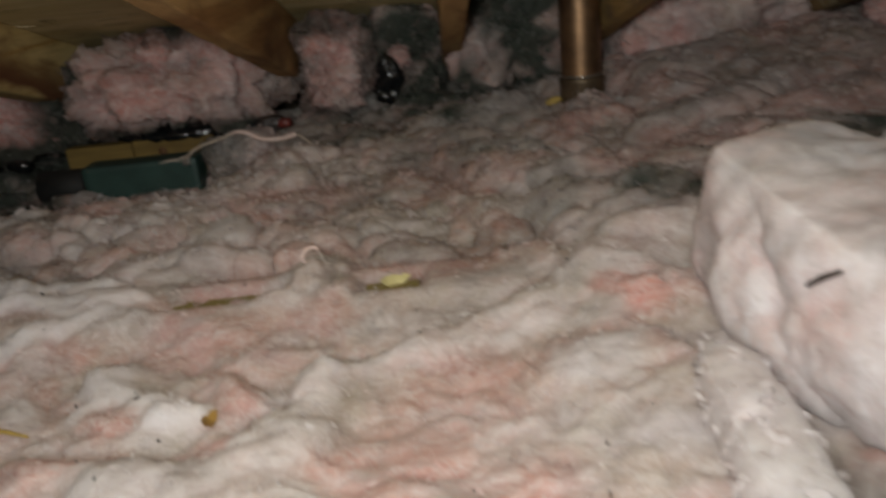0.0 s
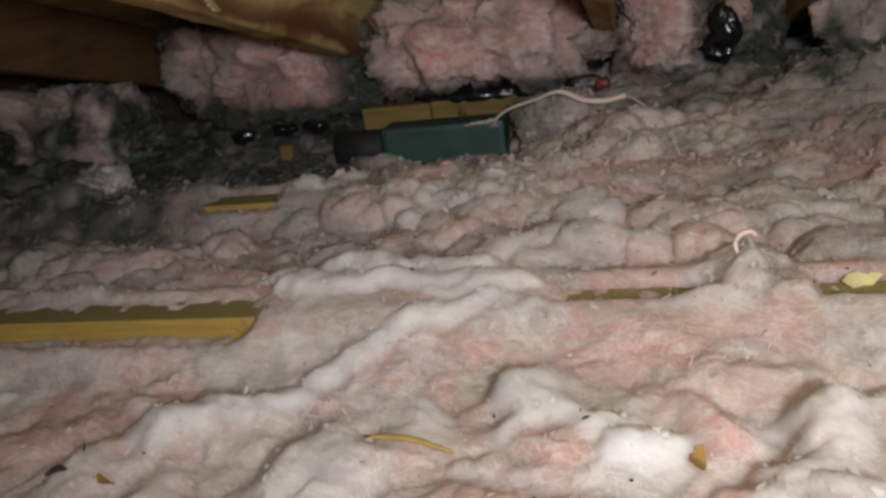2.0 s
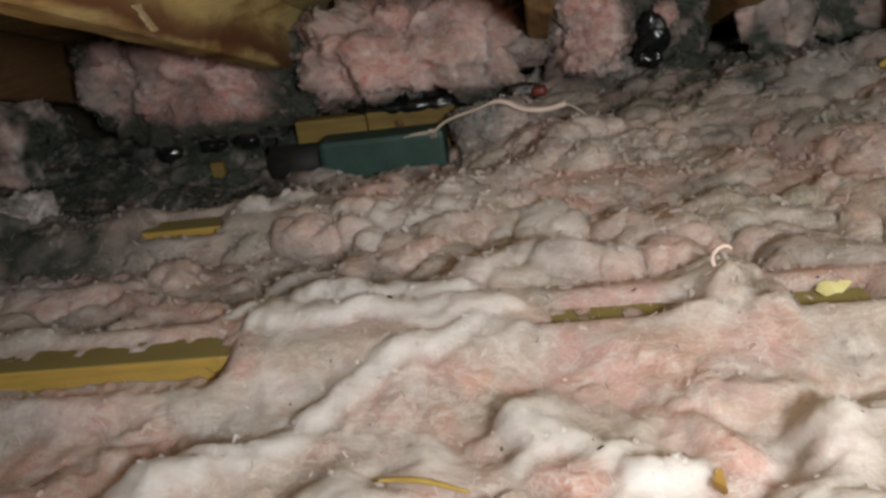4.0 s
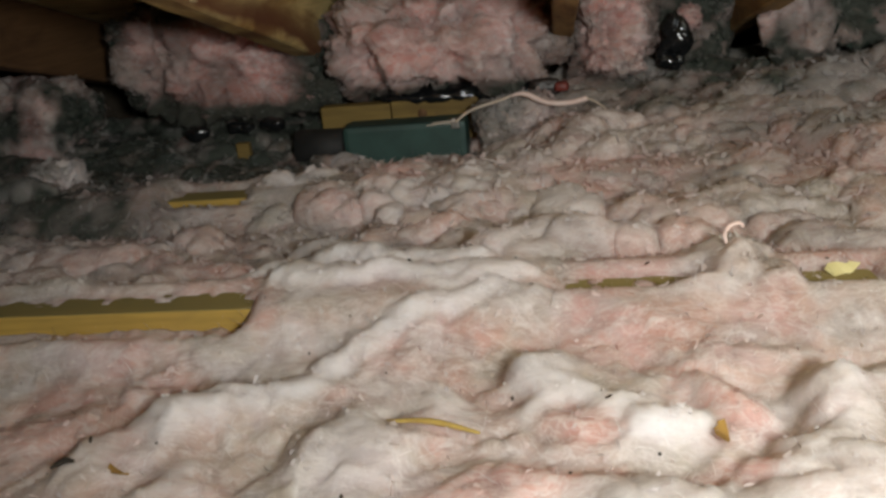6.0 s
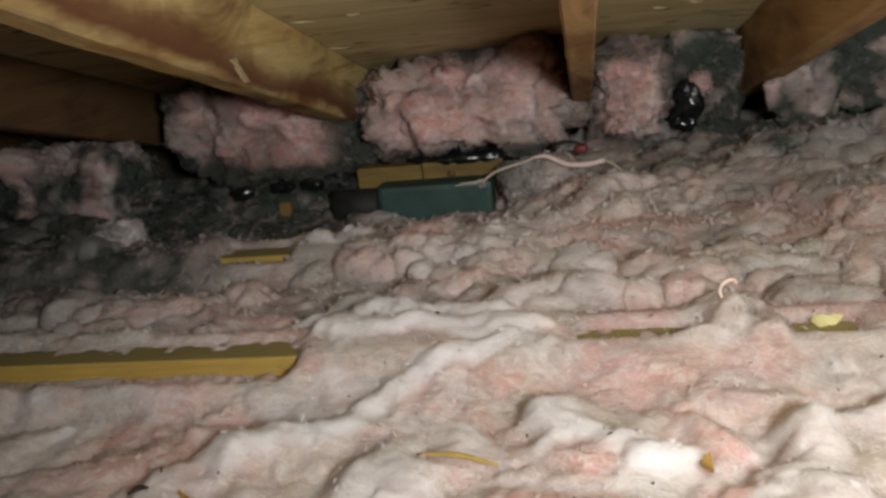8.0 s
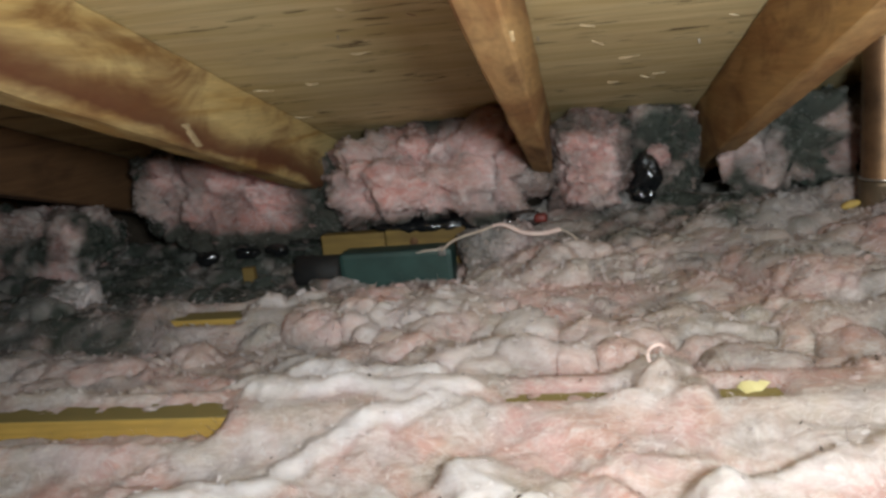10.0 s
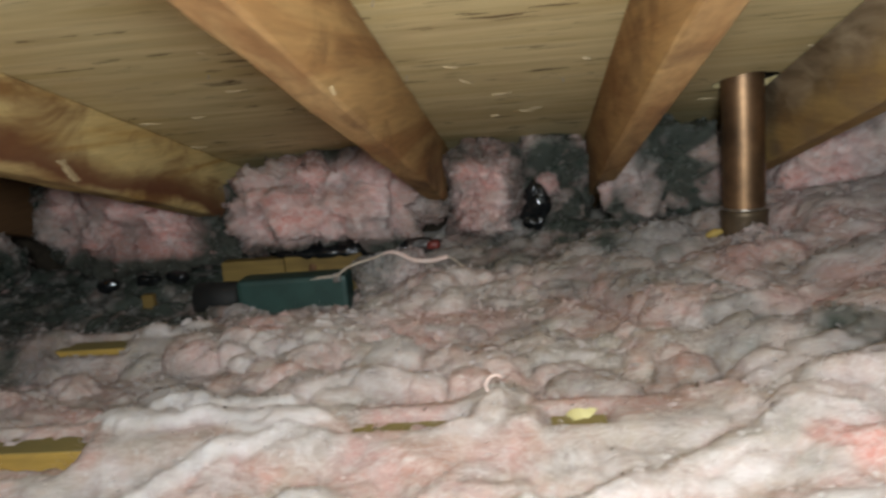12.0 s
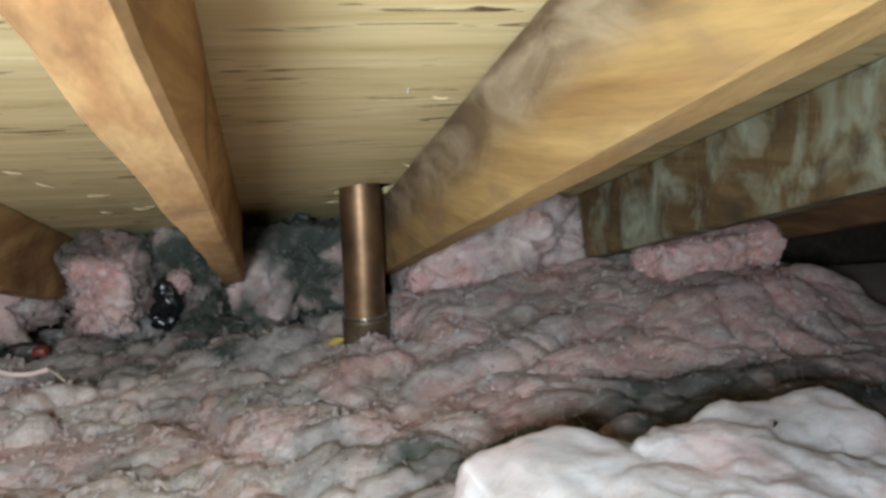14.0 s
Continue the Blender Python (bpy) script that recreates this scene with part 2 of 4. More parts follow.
BLACK_PLASTIC.node_tree.nodes["Principled BSDF"].inputs["Specular IOR Level"].default_value = 0.9
MATTE_BLACK = plain_material("matte_opening_black", (0.010, 0.010, 0.010), (0.018, 0.017, 0.016), 0.7)
KRAFT = plain_material("tarred_kraft_paper", (0.018, 0.014, 0.012), (0.035, 0.022, 0.018), 0.45)
RED_PLASTIC = plain_material("dull_red_sleeve", (0.22, 0.03, 0.02), (0.12, 0.02, 0.015), 0.5)
GREEN_STEEL = plain_material("green_grey_steel", (0.034, 0.078, 0.066), (0.020, 0.046, 0.040), 0.55, 0.1, 12, 0.1)
CABLE = plain_material("pink_white_cable_sheath", (0.82, 0.66, 0.60), (0.74, 0.54, 0.48), 0.45)
BARE = plain_material("bare_copper_wire", (0.72, 0.62, 0.52), (0.60, 0.48, 0.38), 0.45, 0.1)
SPLINTER = plain_material("pale_wood_splinter", (0.75, 0.62, 0.42), (0.60, 0.45, 0.27), 0.8)
STEEL = plain_material("bright_nail_steel", (0.62, 0.60, 0.57), (0.45, 0.43, 0.40), 0.3, 0.9)
STICK = plain_material("yellow_wood_sliver", (0.46, 0.32, 0.08), (0.30, 0.19, 0.05), 0.7)
LEAF = plain_material("dry_brown_leaf", (0.38, 0.22, 0.05), (0.22, 0.12, 0.03), 0.8)
PLASTER = plain_material("dried_plaster", (0.46, 0.36, 0.21), (0.34, 0.23, 0.11), 0.9, scale=90)
PALE = plain_material("pale_yellow_foam", (0.66, 0.60, 0.31), (0.52, 0.45, 0.20), 0.9)
CRUMB = plain_material("black_crumbs", (0.02, 0.016, 0.012), (0.06, 0.04, 0.025), 0.9)

# ---- mesh helpers ----
def mesh_object(name, bm, mat, smooth_faces=False, parent=None, label=""):
    me = bpy.data.meshes.new(name)
    bm.to_mesh(me)
    bm.free()
    me.materials.append(mat)
    if smooth_faces:
        me.polygons.foreach_set("use_smooth", [True] * len(me.polygons))
    ob = new(name, me)
    ob.parent = parent
    return tagged(ob, label)


def part(name, bm, mat, parent, label="", smooth_faces=False):
    return mesh_object(name, bm, mat, smooth_faces, parent, label)


def numpy_object(name, verts, faces, mat, tint=None, parent=None, normals=None):
    me = bpy.data.meshes.new(name)
    me.from_pydata(verts.tolist(), [], faces.tolist())
    me.materials.append(mat)
    me.polygons.foreach_set("use_smooth", [True] * len(me.polygons))
    if tint is not None:
        a = me.color_attributes.new("tint", "FLOAT_COLOR", "POINT")
        a.data.foreach_set("color", np.column_stack([tint, np.ones(len(tint))])[:, :4].astype(np.float32).ravel())
    if normals is not None:
        me.normals_split_custom_set_from_vertices(normals.tolist())
    ob = new(name, me)
    ob.parent = parent
    return ob


def vertex_normals(ob):
    n = np.zeros(len(ob.data.vertices) * 3, np.float32)
    ob.data.vertex_normals.foreach_get("vector", n)
    return n.reshape(-1, 3)


def box_bm(lo, hi, bevel=0.0):
    bm = bmesh.new()
    bmesh.ops.create_cube(bm, size=1)
    for v in bm.verts:
        v.co = Vector([l + (c + 0.5) * (h - l) for l, h, c in zip(lo, hi, v.co)])
    if bevel:
        bmesh.ops.bevel(bm, geom=bm.edges[:], offset=bevel, segments=2, affect="EDGES", profile=0.6)
    return bm


def tube_bm(points, radii, sides=10):
    """A round tube along points, with a radius at each."""
    bm = bmesh.new()
    pts = [Vector(p) for p in points]
    rings = []
    for i, p in enumerate(pts):
        d = (pts[min(i + 1, len(pts) - 1)] - pts[max(i - 1, 0)]).normalized()
        a = d.orthogonal().normalized() if abs(d.z) > 0.9 else d.cross(Vector((0, 0, 1))).normalized()
        c = d.cross(a)
        r = radii[i] if not isinstance(radii, float) else radii
        rings.append([bm.verts.new(p + r * (math.cos(k * math.tau / sides) * a + math.sin(k * math.tau / sides) * c)) for k in range(sides)])
    for r0, r1 in zip(rings, rings[1:]):
        for k in range(sides):
            bm.faces.new((r0[k], r0[(k + 1) % sides], r1[(k + 1) % sides], r1[k]))
    bm.faces.new(rings[0][::-1])
    bm.faces.new(rings[-1])
    bmesh.ops.recalc_face_normals(bm, faces=bm.faces[:])
    return bm


def curve_points(points, n=8):
    """Points on a smooth line through the given ones."""
    p = [Vector(q) for q in points]
    p = [2 * p[0] - p[1]] + p + [2 * p[-1] - p[-2]]
    out = []
    for i in range(1, len(p) - 2):
        for k in range(n):
            t = k / n
            out.append(0.5 * (2 * p[i] + (p[i + 1] - p[i - 1]) * t + (2 * p[i - 1] - 5 * p[i] + 4 * p[i + 1] - p[i + 2]) * t * t
                              + (3 * p[i] - p[i - 1] - 3 * p[i + 1] + p[i + 2]) * t ** 3))
    return out + [p[-2]]


def lathe_bm(profile, sides=48):
    """A turned shape from (radius, height) pairs."""
    bm = bmesh.new()
    rings = [[bm.verts.new((r * math.cos(k * math.tau / sides), r * math.sin(k * math.tau / sides), z)) for k in range(sides)] for r, z in profile]
    for r0, r1 in zip(rings, rings[1:]):
        for k in range(sides):
            bm.faces.new((r0[k], r0[(k + 1) % sides], r1[(k + 1) % sides], r1[k]))
    return bm


# ---- the shell: ceiling boards below, roof above ----
SLOPE = -0.255


def rafter_z(y):
    """The height of the rafters' underside."""
    return 0.562 + SLOPE * (y - 1)


DEPTH = 0.158
LEFT, RIGHT, BACK, EAVE = -3.2, 2.6, -2.4, 2.55

tagged(mesh_object("floor", box_bm((LEFT, BACK, -0.013), (RIGHT, EAVE, 0.0)), GYPSUM),
       "grey gypsum ceiling boards under the attic insulation", "floor", kind="structure")
# added closing walls; the north one's near-black colour supplies the dark behind the batts
for name, lo, hi in (("wall_west", (LEFT - 0.03, BACK, -0.013), (LEFT, EAVE, 2.0)), ("wall_east", (RIGHT, BACK, -0.013), (RIGHT + 0.03, EAVE, 2.0)),
                     ("wall_south", (LEFT, BACK - 0.03, -0.013), (RIGHT, BACK, 2.0)), ("wall_north", (LEFT, EAVE, -0.013), (RIGHT, EAVE + 0.03, 0.45))):
    tagged(mesh_object(name, box_bm(lo, hi), DARK_WOOD), "dark boarding added to close off the unlit attic", "wall", kind="structure")

PIPE = (0.292, 1.705)


def sheathing_panel(y0, y1, hole=None):
    """A plywood sheet under the roof slope, with a round cut where the vent pipe passes."""
    bm = bmesh.new()
    z = lambda y: rafter_z(y) + DEPTH
    outline = [bm.verts.new((x, y, z(y))) for x, y in ((LEFT, y0), (RIGHT, y0), (RIGHT, y1), (LEFT, y1))]
    edges = [bm.edges.new((outline[i], outline[(i + 1) % 4])) for i in range(4)]
    if hole:
        ring = []
        for k in range(40):
            a = k * math.tau / 40
            r = 0.064 + 0.004 * math.sin(3 * a) + 0.003 * math.sin(7 * a + 1)
            x, y = hole[0] + 0.016 + r * math.cos(a), hole[1] + 0.012 + r * math.sin(a)
            ring.append(bm.verts.new((x, y, z(y))))
        edges += [bm.edges.new((ring[i], ring[(i + 1) % 40])) for i in range(40)]
    bmesh.ops.triangle_fill(bm, use_beauty=True, use_dissolve=False, edges=edges)
    top = bmesh.ops.extrude_face_region(bm, geom=bm.faces[:])
    bmesh.ops.translate(bm, vec=(0, 0, 0.0127), verts=[g for g in top["geom"] if isinstance(g, bmesh.types.BMVert)])
    bmesh.ops.recalc_face_normals(bm, faces=bm.faces[:])
    return bm


ceiling = tagged(new("ceiling"), "tan plywood roof sheathing with knots and brown water stains", "roof", kind="structure")
for y0, y1 in ((BACK, -0.12), (-0.1195, 1.0995), (1.1001, 2.318), (2.322, EAVE + 0.1)):
    part("panel", sheathing_panel(y0, y1, PIPE if y0 < PIPE[1] < y1 else None), PLY, ceiling)
bm = bmesh.new()
for x, y in ((LEFT, BACK), (RIGHT, BACK), (RIGHT, EAVE + 0.1), (LEFT, EAVE + 0.1)):
    bm.verts.new((x, y, rafter_z(y) + DEPTH + 0.03))
bm.faces.new(bm.verts[:])
bmesh.ops.solidify(bm, geom=bm.faces[:], thickness=0.01)
tagged(mesh_object("roof_felt", bm, DARK_WOOD), "black roofing felt over the plywood", "roof felt", kind="structure")


def rafter(x0, x1, mat, seed, label):
    """A 2 x 6 rafter on edge that falls towards the eave, with eased, slightly uneven edges."""
    rng = random.Random(seed)
    bm = bmesh.new()
    e = 0.004
    rings = []
    steps = 48
    for i in range(steps + 1):
        y = BACK + (EAVE - 0.05 - BACK) * i / steps
        zb, zt = rafter_z(y), rafter_z(y) + DEPTH - 0.001
        j = [rng.uniform(-0.0012, 0.0012) for _ in range(8)]
        ring = [(x0 + e, zb), (x1 - e, zb), (x1, zb + e), (x1, zt - e), (x1 - e, zt), (x0 + e, zt), (x0, zt - e), (x0, zb + e)]
        rings.append([bm.verts.new((x + a, y, z + (a if z < zb + 0.01 else 0))) for (x, z), a in zip(ring, j)])
    for r0, r1 in zip(rings, rings[1:]):
        for k in range(8):
            bm.faces.new((r0[k], r0[(k + 1) % 8], r1[(k + 1) % 8], r1[k]))
    bm.faces.new(rings[0])
    bm.faces.new(rings[-1][::-1])
    bmesh.ops.recalc_face_normals(bm, faces=bm.faces[:])
    return tagged(mesh_object("rafter", bm, mat), label, "rafter", "roof rafters")


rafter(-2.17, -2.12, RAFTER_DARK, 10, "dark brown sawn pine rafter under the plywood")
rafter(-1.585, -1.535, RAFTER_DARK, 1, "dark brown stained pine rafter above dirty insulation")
stained_rafter = rafter(-0.964, -0.916, RAFTER_STAINED, 2, "yellow-brown pine rafter with brown water stains along its edge")
flecked_rafter = rafter(-0.385, -0.340, RAFTER, 3, "orange-brown pine rafter beside a pink insulation batt")
rafter(0.014, 0.059, RAFTER, 4, "light orange pine rafter near the copper pipe")
rafter(0.352, 0.394, RAFTER_GREY, 5, "yellow pine rafter with grey stains beside the copper pipe")
rafter(0.832, 0.878, RAFTER_MOULD, 6, "brown pine rafter blotched with pale mould")
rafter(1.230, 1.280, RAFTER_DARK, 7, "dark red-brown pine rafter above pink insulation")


def joist(y0, y1, top, x0, x1, seed, label):
    bm = box_bm((x0, y0, 0.0005), (x1, y1, top), 0.003)
    return tagged(mesh_object("ceiling_joist", bm, JOIST), label, "joist", "ceiling joists")


for i, y in enumerate((-1.85, -1.4, -0.95, -0.5, -0.05, 0.42)):
    joist(y, y + 0.05, 0.10, LEFT, RIGHT, i, "yellow pine ceiling joist buried in insulation")
joist(0.99, 1.043, 0.146, LEFT, RIGHT, 7, "yellow pine ceiling joist partly bare of insulation")
joist(1.455, 1.508, 0.143, LEFT, RIGHT, 8, "yellow pine ceiling joist with a short bare stretch")

# ---- insulation blanket ----
GROUND = ((-0.27, 0.73, 0.130), (-0.50, 0.77, 0.125), (-0.78, 0.78, 0.118), (-1.0, 0.92, 0.100), (-0.194, 1.04, 0.160), (-0.09, 1.03, 0.130), (-0.158, 1.36, 0.145),
          (-0.07, 1.50, 0.170), (0.14, 1.44, 0.190), (0.25, 0.95, 0.170), (0.50, 1.12, 0.235), (-0.32, 1.79, 0.180), (0.27, 1.60, 0.225), (0.42, 1.74, 0.315),
          (0.85, 1.68, 0.330), (0.65, 1.40, 0.25), (1.1, 1.15, 0.24), (0.0, 1.85, 0.225), (-1.36, 1.45, 0.115), (-0.98, 1.25, 0.125), (-0.90, 1.56, 0.115),
          (-0.60, 1.55, 0.140), (-0.62, 1.78, 0.075), (-1.15, 1.80, 0.085), (-0.25, 1.95, 0.200), (-1.2, 2.02, 0.15), (0.0, 0.45, 0.14), (-0.6, 0.4, 0.125), (0.25, 2.1, 0.20), (-0.5, 1.07, 0.140))


def ground(x, y):
    """The lie of the blanket without its clumps."""
    num, den = 0, 1e-9
    for a, b, z in GROUND:
        w = np.exp(-((x - a) ** 2 + (y - b) ** 2) / (2 * 0.13 ** 2)) + 1e-5 / ((x - a) ** 2 + (y - b) ** 2 + 0.02)
        num, den = num + w * z, den + w
    return num / den


CLUMPS = []          # x, y, half length, half width, turn, rise, pink, white


def clump(x, y, a, b, turn, rise, pink, white):
    CLUMPS.append((x, y, a, b, radians(turn), rise, pink, white))


def ridge(x0, y0, x1, y1, width, rise, pink, white, n=6, seed=0):
    """A row of overlapping clumps from one point to the other."""
    rng = random.Random(seed + int(x0 * 1000))
    for i in range(n):
        t = i / (n - 1)
        clump(x0 + (x1 - x0) * t + rng.uniform(-.008, .008), y0 + (y1 - y0) * t + rng.uniform(-.008, .008), max(width * rng.uniform(1.0, 1.5), 1.1 * math.hypot(x1 - x0, y1 - y0) / (n - 1)), width * rng.uniform(.7, 1.0),
              math.degrees(math.atan2(y1 - y0, x1 - x0)) + rng.uniform(-15, 15), rise * rng.uniform(.8, 1.15), pink, white)


ridge(-0.764, 0.775, -0.636, 0.872, 0.040, 0.032, 0.05, 0.92, 6)
ridge(-0.636, 0.872, -0.48, 1.010, 0.036, 0.026, 0.10, 0.80, 6)
ridge(-0.750, 1.100, -0.500, 1.090, 0.036, 0.042, 0.05, 0.95, 7)
ridge(-0.690, 1.045, -0.460, 1.040, 0.034, 0.036, 0.05, 0.90, 6)
ridge(-0.446, 0.790, -0.415, 0.866, 0.024, 0.026, 0.05, 0.80, 5)
ridge(-0.415, 0.866, -0.362, 0.780, 0.024, 0.026, 0.05, 0.85, 5)
ridge(-0.360, 0.756, -0.300, 0.780, 0.028, 0.029, 0.0, 0.95, 4)
clump(-0.400, 0.765, 0.046, 0.050, 0, 0.016, 0.80, 0.0)
clump(-0.429, 0.665, 0.080, 0.040, 0, 0.016, 0.75, 0.0)
clump(-0.250, 0.800, 0.028, 0.045, 20, 0.024, 0.65, 0.0)
clump(-0.450, 1.120, 0.095, 0.052, 4, 0.044, 0.35, 0.50)
clump(-0.350, 1.138, 0.085, 0.048, 0, 0.048, 0.30, 0.60)
clump(-0.400, 1.165, 0.090, 0.040, 8, 0.050, 0.15, 0.55)
clump(-0.255, 1.155, 0.04, 0.03, 0, 0.034, 0.5, 0.15)
clump(-0.217, 1.018, 0.036, 0.030, 0, 0.052, 0.25, 0.25)
clump(-0.175, 0.975, 0.040, 0.028, 0, 0.036, 0.35, 0.15)
ridge(-0.275, 1.250, -0.220, 1.215, 0.036, 0.034, 0.3, 0.2, 3)
heap = random.Random(61)
for k in range(11):
    clump(-0.735 + heap.uniform(-0.06, 0.05), 1.390 + heap.uniform(-0.07, 0.06), heap.uniform(0.018, 0.030), heap.uniform(0.014, 0.022), heap.uniform(-60, 60), heap.uniform(0.018, 0.050), heap.uniform(0.45, 0.75), 0.0)
for k in range(14):
    clump(heap.uniform(-0.68, -0.40), 1.39 + heap.uniform(-0.06, 0.07), heap.uniform(0.020, 0.038), heap.uniform(0.016, 0.026), heap.uniform(-50, 50), heap.uniform(0.014, 0.040), heap.uniform(0.05, 0.4), heap.uniform(0.0, 0.4))
clump(-0.865, 1.484, 0.030, 0.022, 0, 0.038, 0.1, 0.3)
ridge(-0.960, 1.190, -0.840, 1.150, 0.032, 0.024, 0.75, 0.0, 4)
ridge(-1.150, 1.230, -1.050, 1.235, 0.045, 0.030, 0.5, 0.0, 3)
clump(-1.354, 1.470, 0.055, 0.040, 0, 0.065, 0.0, 0.5)
ridge(-0.440, 1.500, -0.294, 1.700, 0.050, 0.035, 0.25, 0.25, 5)
ridge(-0.149, 0.800, -0.187, 0.673, 0.050, 0.026, 0.0, 0.5, 4)
ridge(-0.600, 0.740, -0.540, 0.735, 0.045, 0.020, 0.0, 0.4, 3)
ridge(-0.356, 0.640, -0.200, 0.600, 0.060, 0.020, 0.0, 0.5, 4)
ridge(-0.050, 0.850, 0.170, 0.930, 0.050, 0.030, 0.1, 0.4, 5)
ridge(0.160, 0.880, 0.250, 0.860, 0.040, 0.028, 0.85, 0.0, 4)
ridge(0.150, 1.520, 0.300, 1.540, 0.050, 0.026, 0.6, 0.0, 4)
ridge(0.280, 1.010, 0.560, 1.050, 0.065, 0.060, 0.15, 0.25, 6)
ridge(0.560, 1.060, 0.900, 1.070, 0.070, 0.060, 0.55, 0.10, 6)
ridge(0.380, 1.450, 0.620, 1.530, 0.045, 0.030, 0.1, 0.35, 5)


clump(0.199, 0.950, 0.115, 0.062, 5, 0.046, 0.30, 0.40)
clump(0.086, 1.430, 0.062, 0.046, -10, 0.034, 0.48, 0.0)
clump(0.231, 1.325, 0.062, 0.046, 15, 0.032, 0.50, 0.0)
clump(0.043, 1.625, 0.064, 0.034, 10, 0.028, 0.15, 0.35)
clump(-0.212, 1.215, 0.058, 0.042, 20, 0.036, 0.25, 0.30)
clump(-0.319, 1.535, 0.060, 0.042, 20, 0.040, 0.10, 0.25)
clump(-0.443, 1.490, 0.066, 0.042, 25, 0.038, 0.15, 0.32)
clump(0.290, 1.115, 0.055, 0.040, 0, 0.034, 0.10, 0.45)
clump(0.151, 1.228, 0.060, 0.040, 0, 0.030, 0.0, 0.0)
clump(-0.073, 1.105, 0.050, 0.036, -15, 0.030, 0.0, 0.30)


def blanket(name, xs, ys, detail, label):
    """One sheet of loose fibreglass: the lie of the ground, overlapping clumps and torn fibres."""
    X, Y = (g.ravel() for g in np.meshgrid(xs, ys))
    flat = np.column_stack([X, Y, np.zeros_like(X)])
    base = ground(X, Y)
    rise, pink, white, tone = np.full(len(X), -0.012), np.zeros(len(X)), np.zeros(len(X)), np.full(len(X), 0.7)
    patch = fbm(flat * 5.5 + 3.1, 3, 40)
    pink[:] = np.clip(0.22 + 0.45 * patch, 0, 1)
    pink = np.clip(pink + 0.28 * np.exp(-((X + 0.75) / 0.28) ** 2 - ((Y - 1.28) / 0.16) ** 2), 0, 1)
    if detail:
        warp = np.column_stack([fbm(flat * 9, 3, 60), fbm(flat * 9 + 5, 3, 70), np.zeros_like(X)])
        ragged = np.column_stack([fbm(flat * 30, 3, 62), fbm(flat * 30 + 5, 3, 72)])
        wx, wy = X + 0.024 * warp[:, 0] + 0.013 * ragged[:, 0], Y + 0.020 * warp[:, 1] + 0.013 * ragged[:, 1]
        far = smooth(0.95, 1.25, Y)
        rng = random.Random(5)
        many = []
        for k in range(1250):
            x, y = rng.uniform(xs[0], xs[-1]), rng.uniform(ys[0], ys[-1])
            near = y < 1.0
            a = rng.uniform(0.02, 0.06) if near else rng.uniform(0.030, 0.068) if k < 420 else rng.uniform(0.012, 0.032)
            kind = rng.random()
            many.append((x, y, a * rng.uniform(1.0, 1.8), a * rng.uniform(0.6, 0.9), rng.gauss(0.0, 0.6), a * (rng.uniform(0.05, 0.16) if near else rng.uniform(0.26, 0.52)) * (0.75 if x > 0.35 else 1.0),
                         rng.uniform(0.30, 0.68) if kind < 0.32 else rng.uniform(0, 0.12), rng.uniform(0.25, 0.75) if kind > 0.72 else 0.0))
        many += CLUMPS
        W, n = len(xs), len(ys)
        sx, sy = xs[1] - xs[0], ys[1] - ys[0]
        wx, wy, R, P, C, T = (g.reshape(n, W) for g in (wx, wy, rise, pink, white, tone))
        shade = random.Random(77)
        for x, y, a, b, turn, h, p, c in many:
            r = 1.3 * max(a, b) + 0.04
            i0, i1 = max(0, int((x - r - xs[0]) / sx)), min(W, int((x + r - xs[0]) / sx) + 1)
            j0, j1 = max(0, int((y - r - ys[0]) / sy)), min(n, int((y + r - ys[0]) / sy) + 1)
            if i0 >= i1 or j0 >= j1:
                continue
            dx, dy = wx[j0:j1, i0:i1] - x, wy[j0:j1, i0:i1] - y
            u, v = (dx * math.cos(turn) + dy * math.sin(turn)) / a, (dy * math.cos(turn) - dx * math.sin(turn)) / b
            d = np.clip(1.02 - u * u - v * v, 0, 1)
            up = -0.012 + (h + 0.012) * d ** (0.8 if h < 0.012 else 0.68)
            old = R[j0:j1, i0:i1]
            k = 0.012
            g = np.clip(0.5 + 0.5 * (up - old) / k, 0, 1) * (d > 0)
            R[j0:j1, i0:i1] = np.where(d > 0, old * (1 - g) + up * g + k * g * (1 - g), old)
            g = g * np.clip(d * 2.2, 0, 1)
            P[j0:j1, i0:i1] += g * (p - P[j0:j1, i0:i1])
            C[j0:j1, i0:i1] += g * (c - C[j0:j1, i0:i1])
            T[j0:j1, i0:i1] += g * (shade.uniform(0.0, 1.0) - T[j0:j1, i0:i1])
        def soften(g, times):
            for _ in range(times):
                e = np.pad(g, 1, mode="edge")
                g = (2 * e[1:-1, 1:-1] + e[:-2, 1:-1] + e[2:, 1:-1] + e[1:-1, :-2] + e[1:-1, 2:]) / 6
            return g

        calm = soften(R, 24)
        still = np.maximum(smooth(1.02, 0.90, Y), smooth(0.22, 0.42, X)).reshape(n, W)
        R = soften(R, 4)
        R = R + 0.68 * still * (calm - R)
        R = R * (1 - 0.15 * still)
        rise, pink, white = 0.88 * R.ravel(), 0.88 * soften(P, 7).ravel(), soften(C, 7).ravel()
        tone = soften(T, 7).ravel()
        bent = flat + 0.03 * warp
        folds = fbm(bent * np.array([9, 10, 1]), 3, 80)
        twist = flat + 0.014 * np.column_stack([fbm(flat * 26, 2, 81), fbm(flat * 26 + 7, 2, 82), 0 * X])
        slack = 1 - 0.45 * smooth(0.25, 0.45, X)
        big, small = puffs(twist * np.array([23, 25, 0]), 83, True), puffs(twist * np.array([52, 56, 0]) + 3, 84, True)
        torn = smooth(-0.35, 0.5, fbm(flat * 7 + 4, 2, 86))
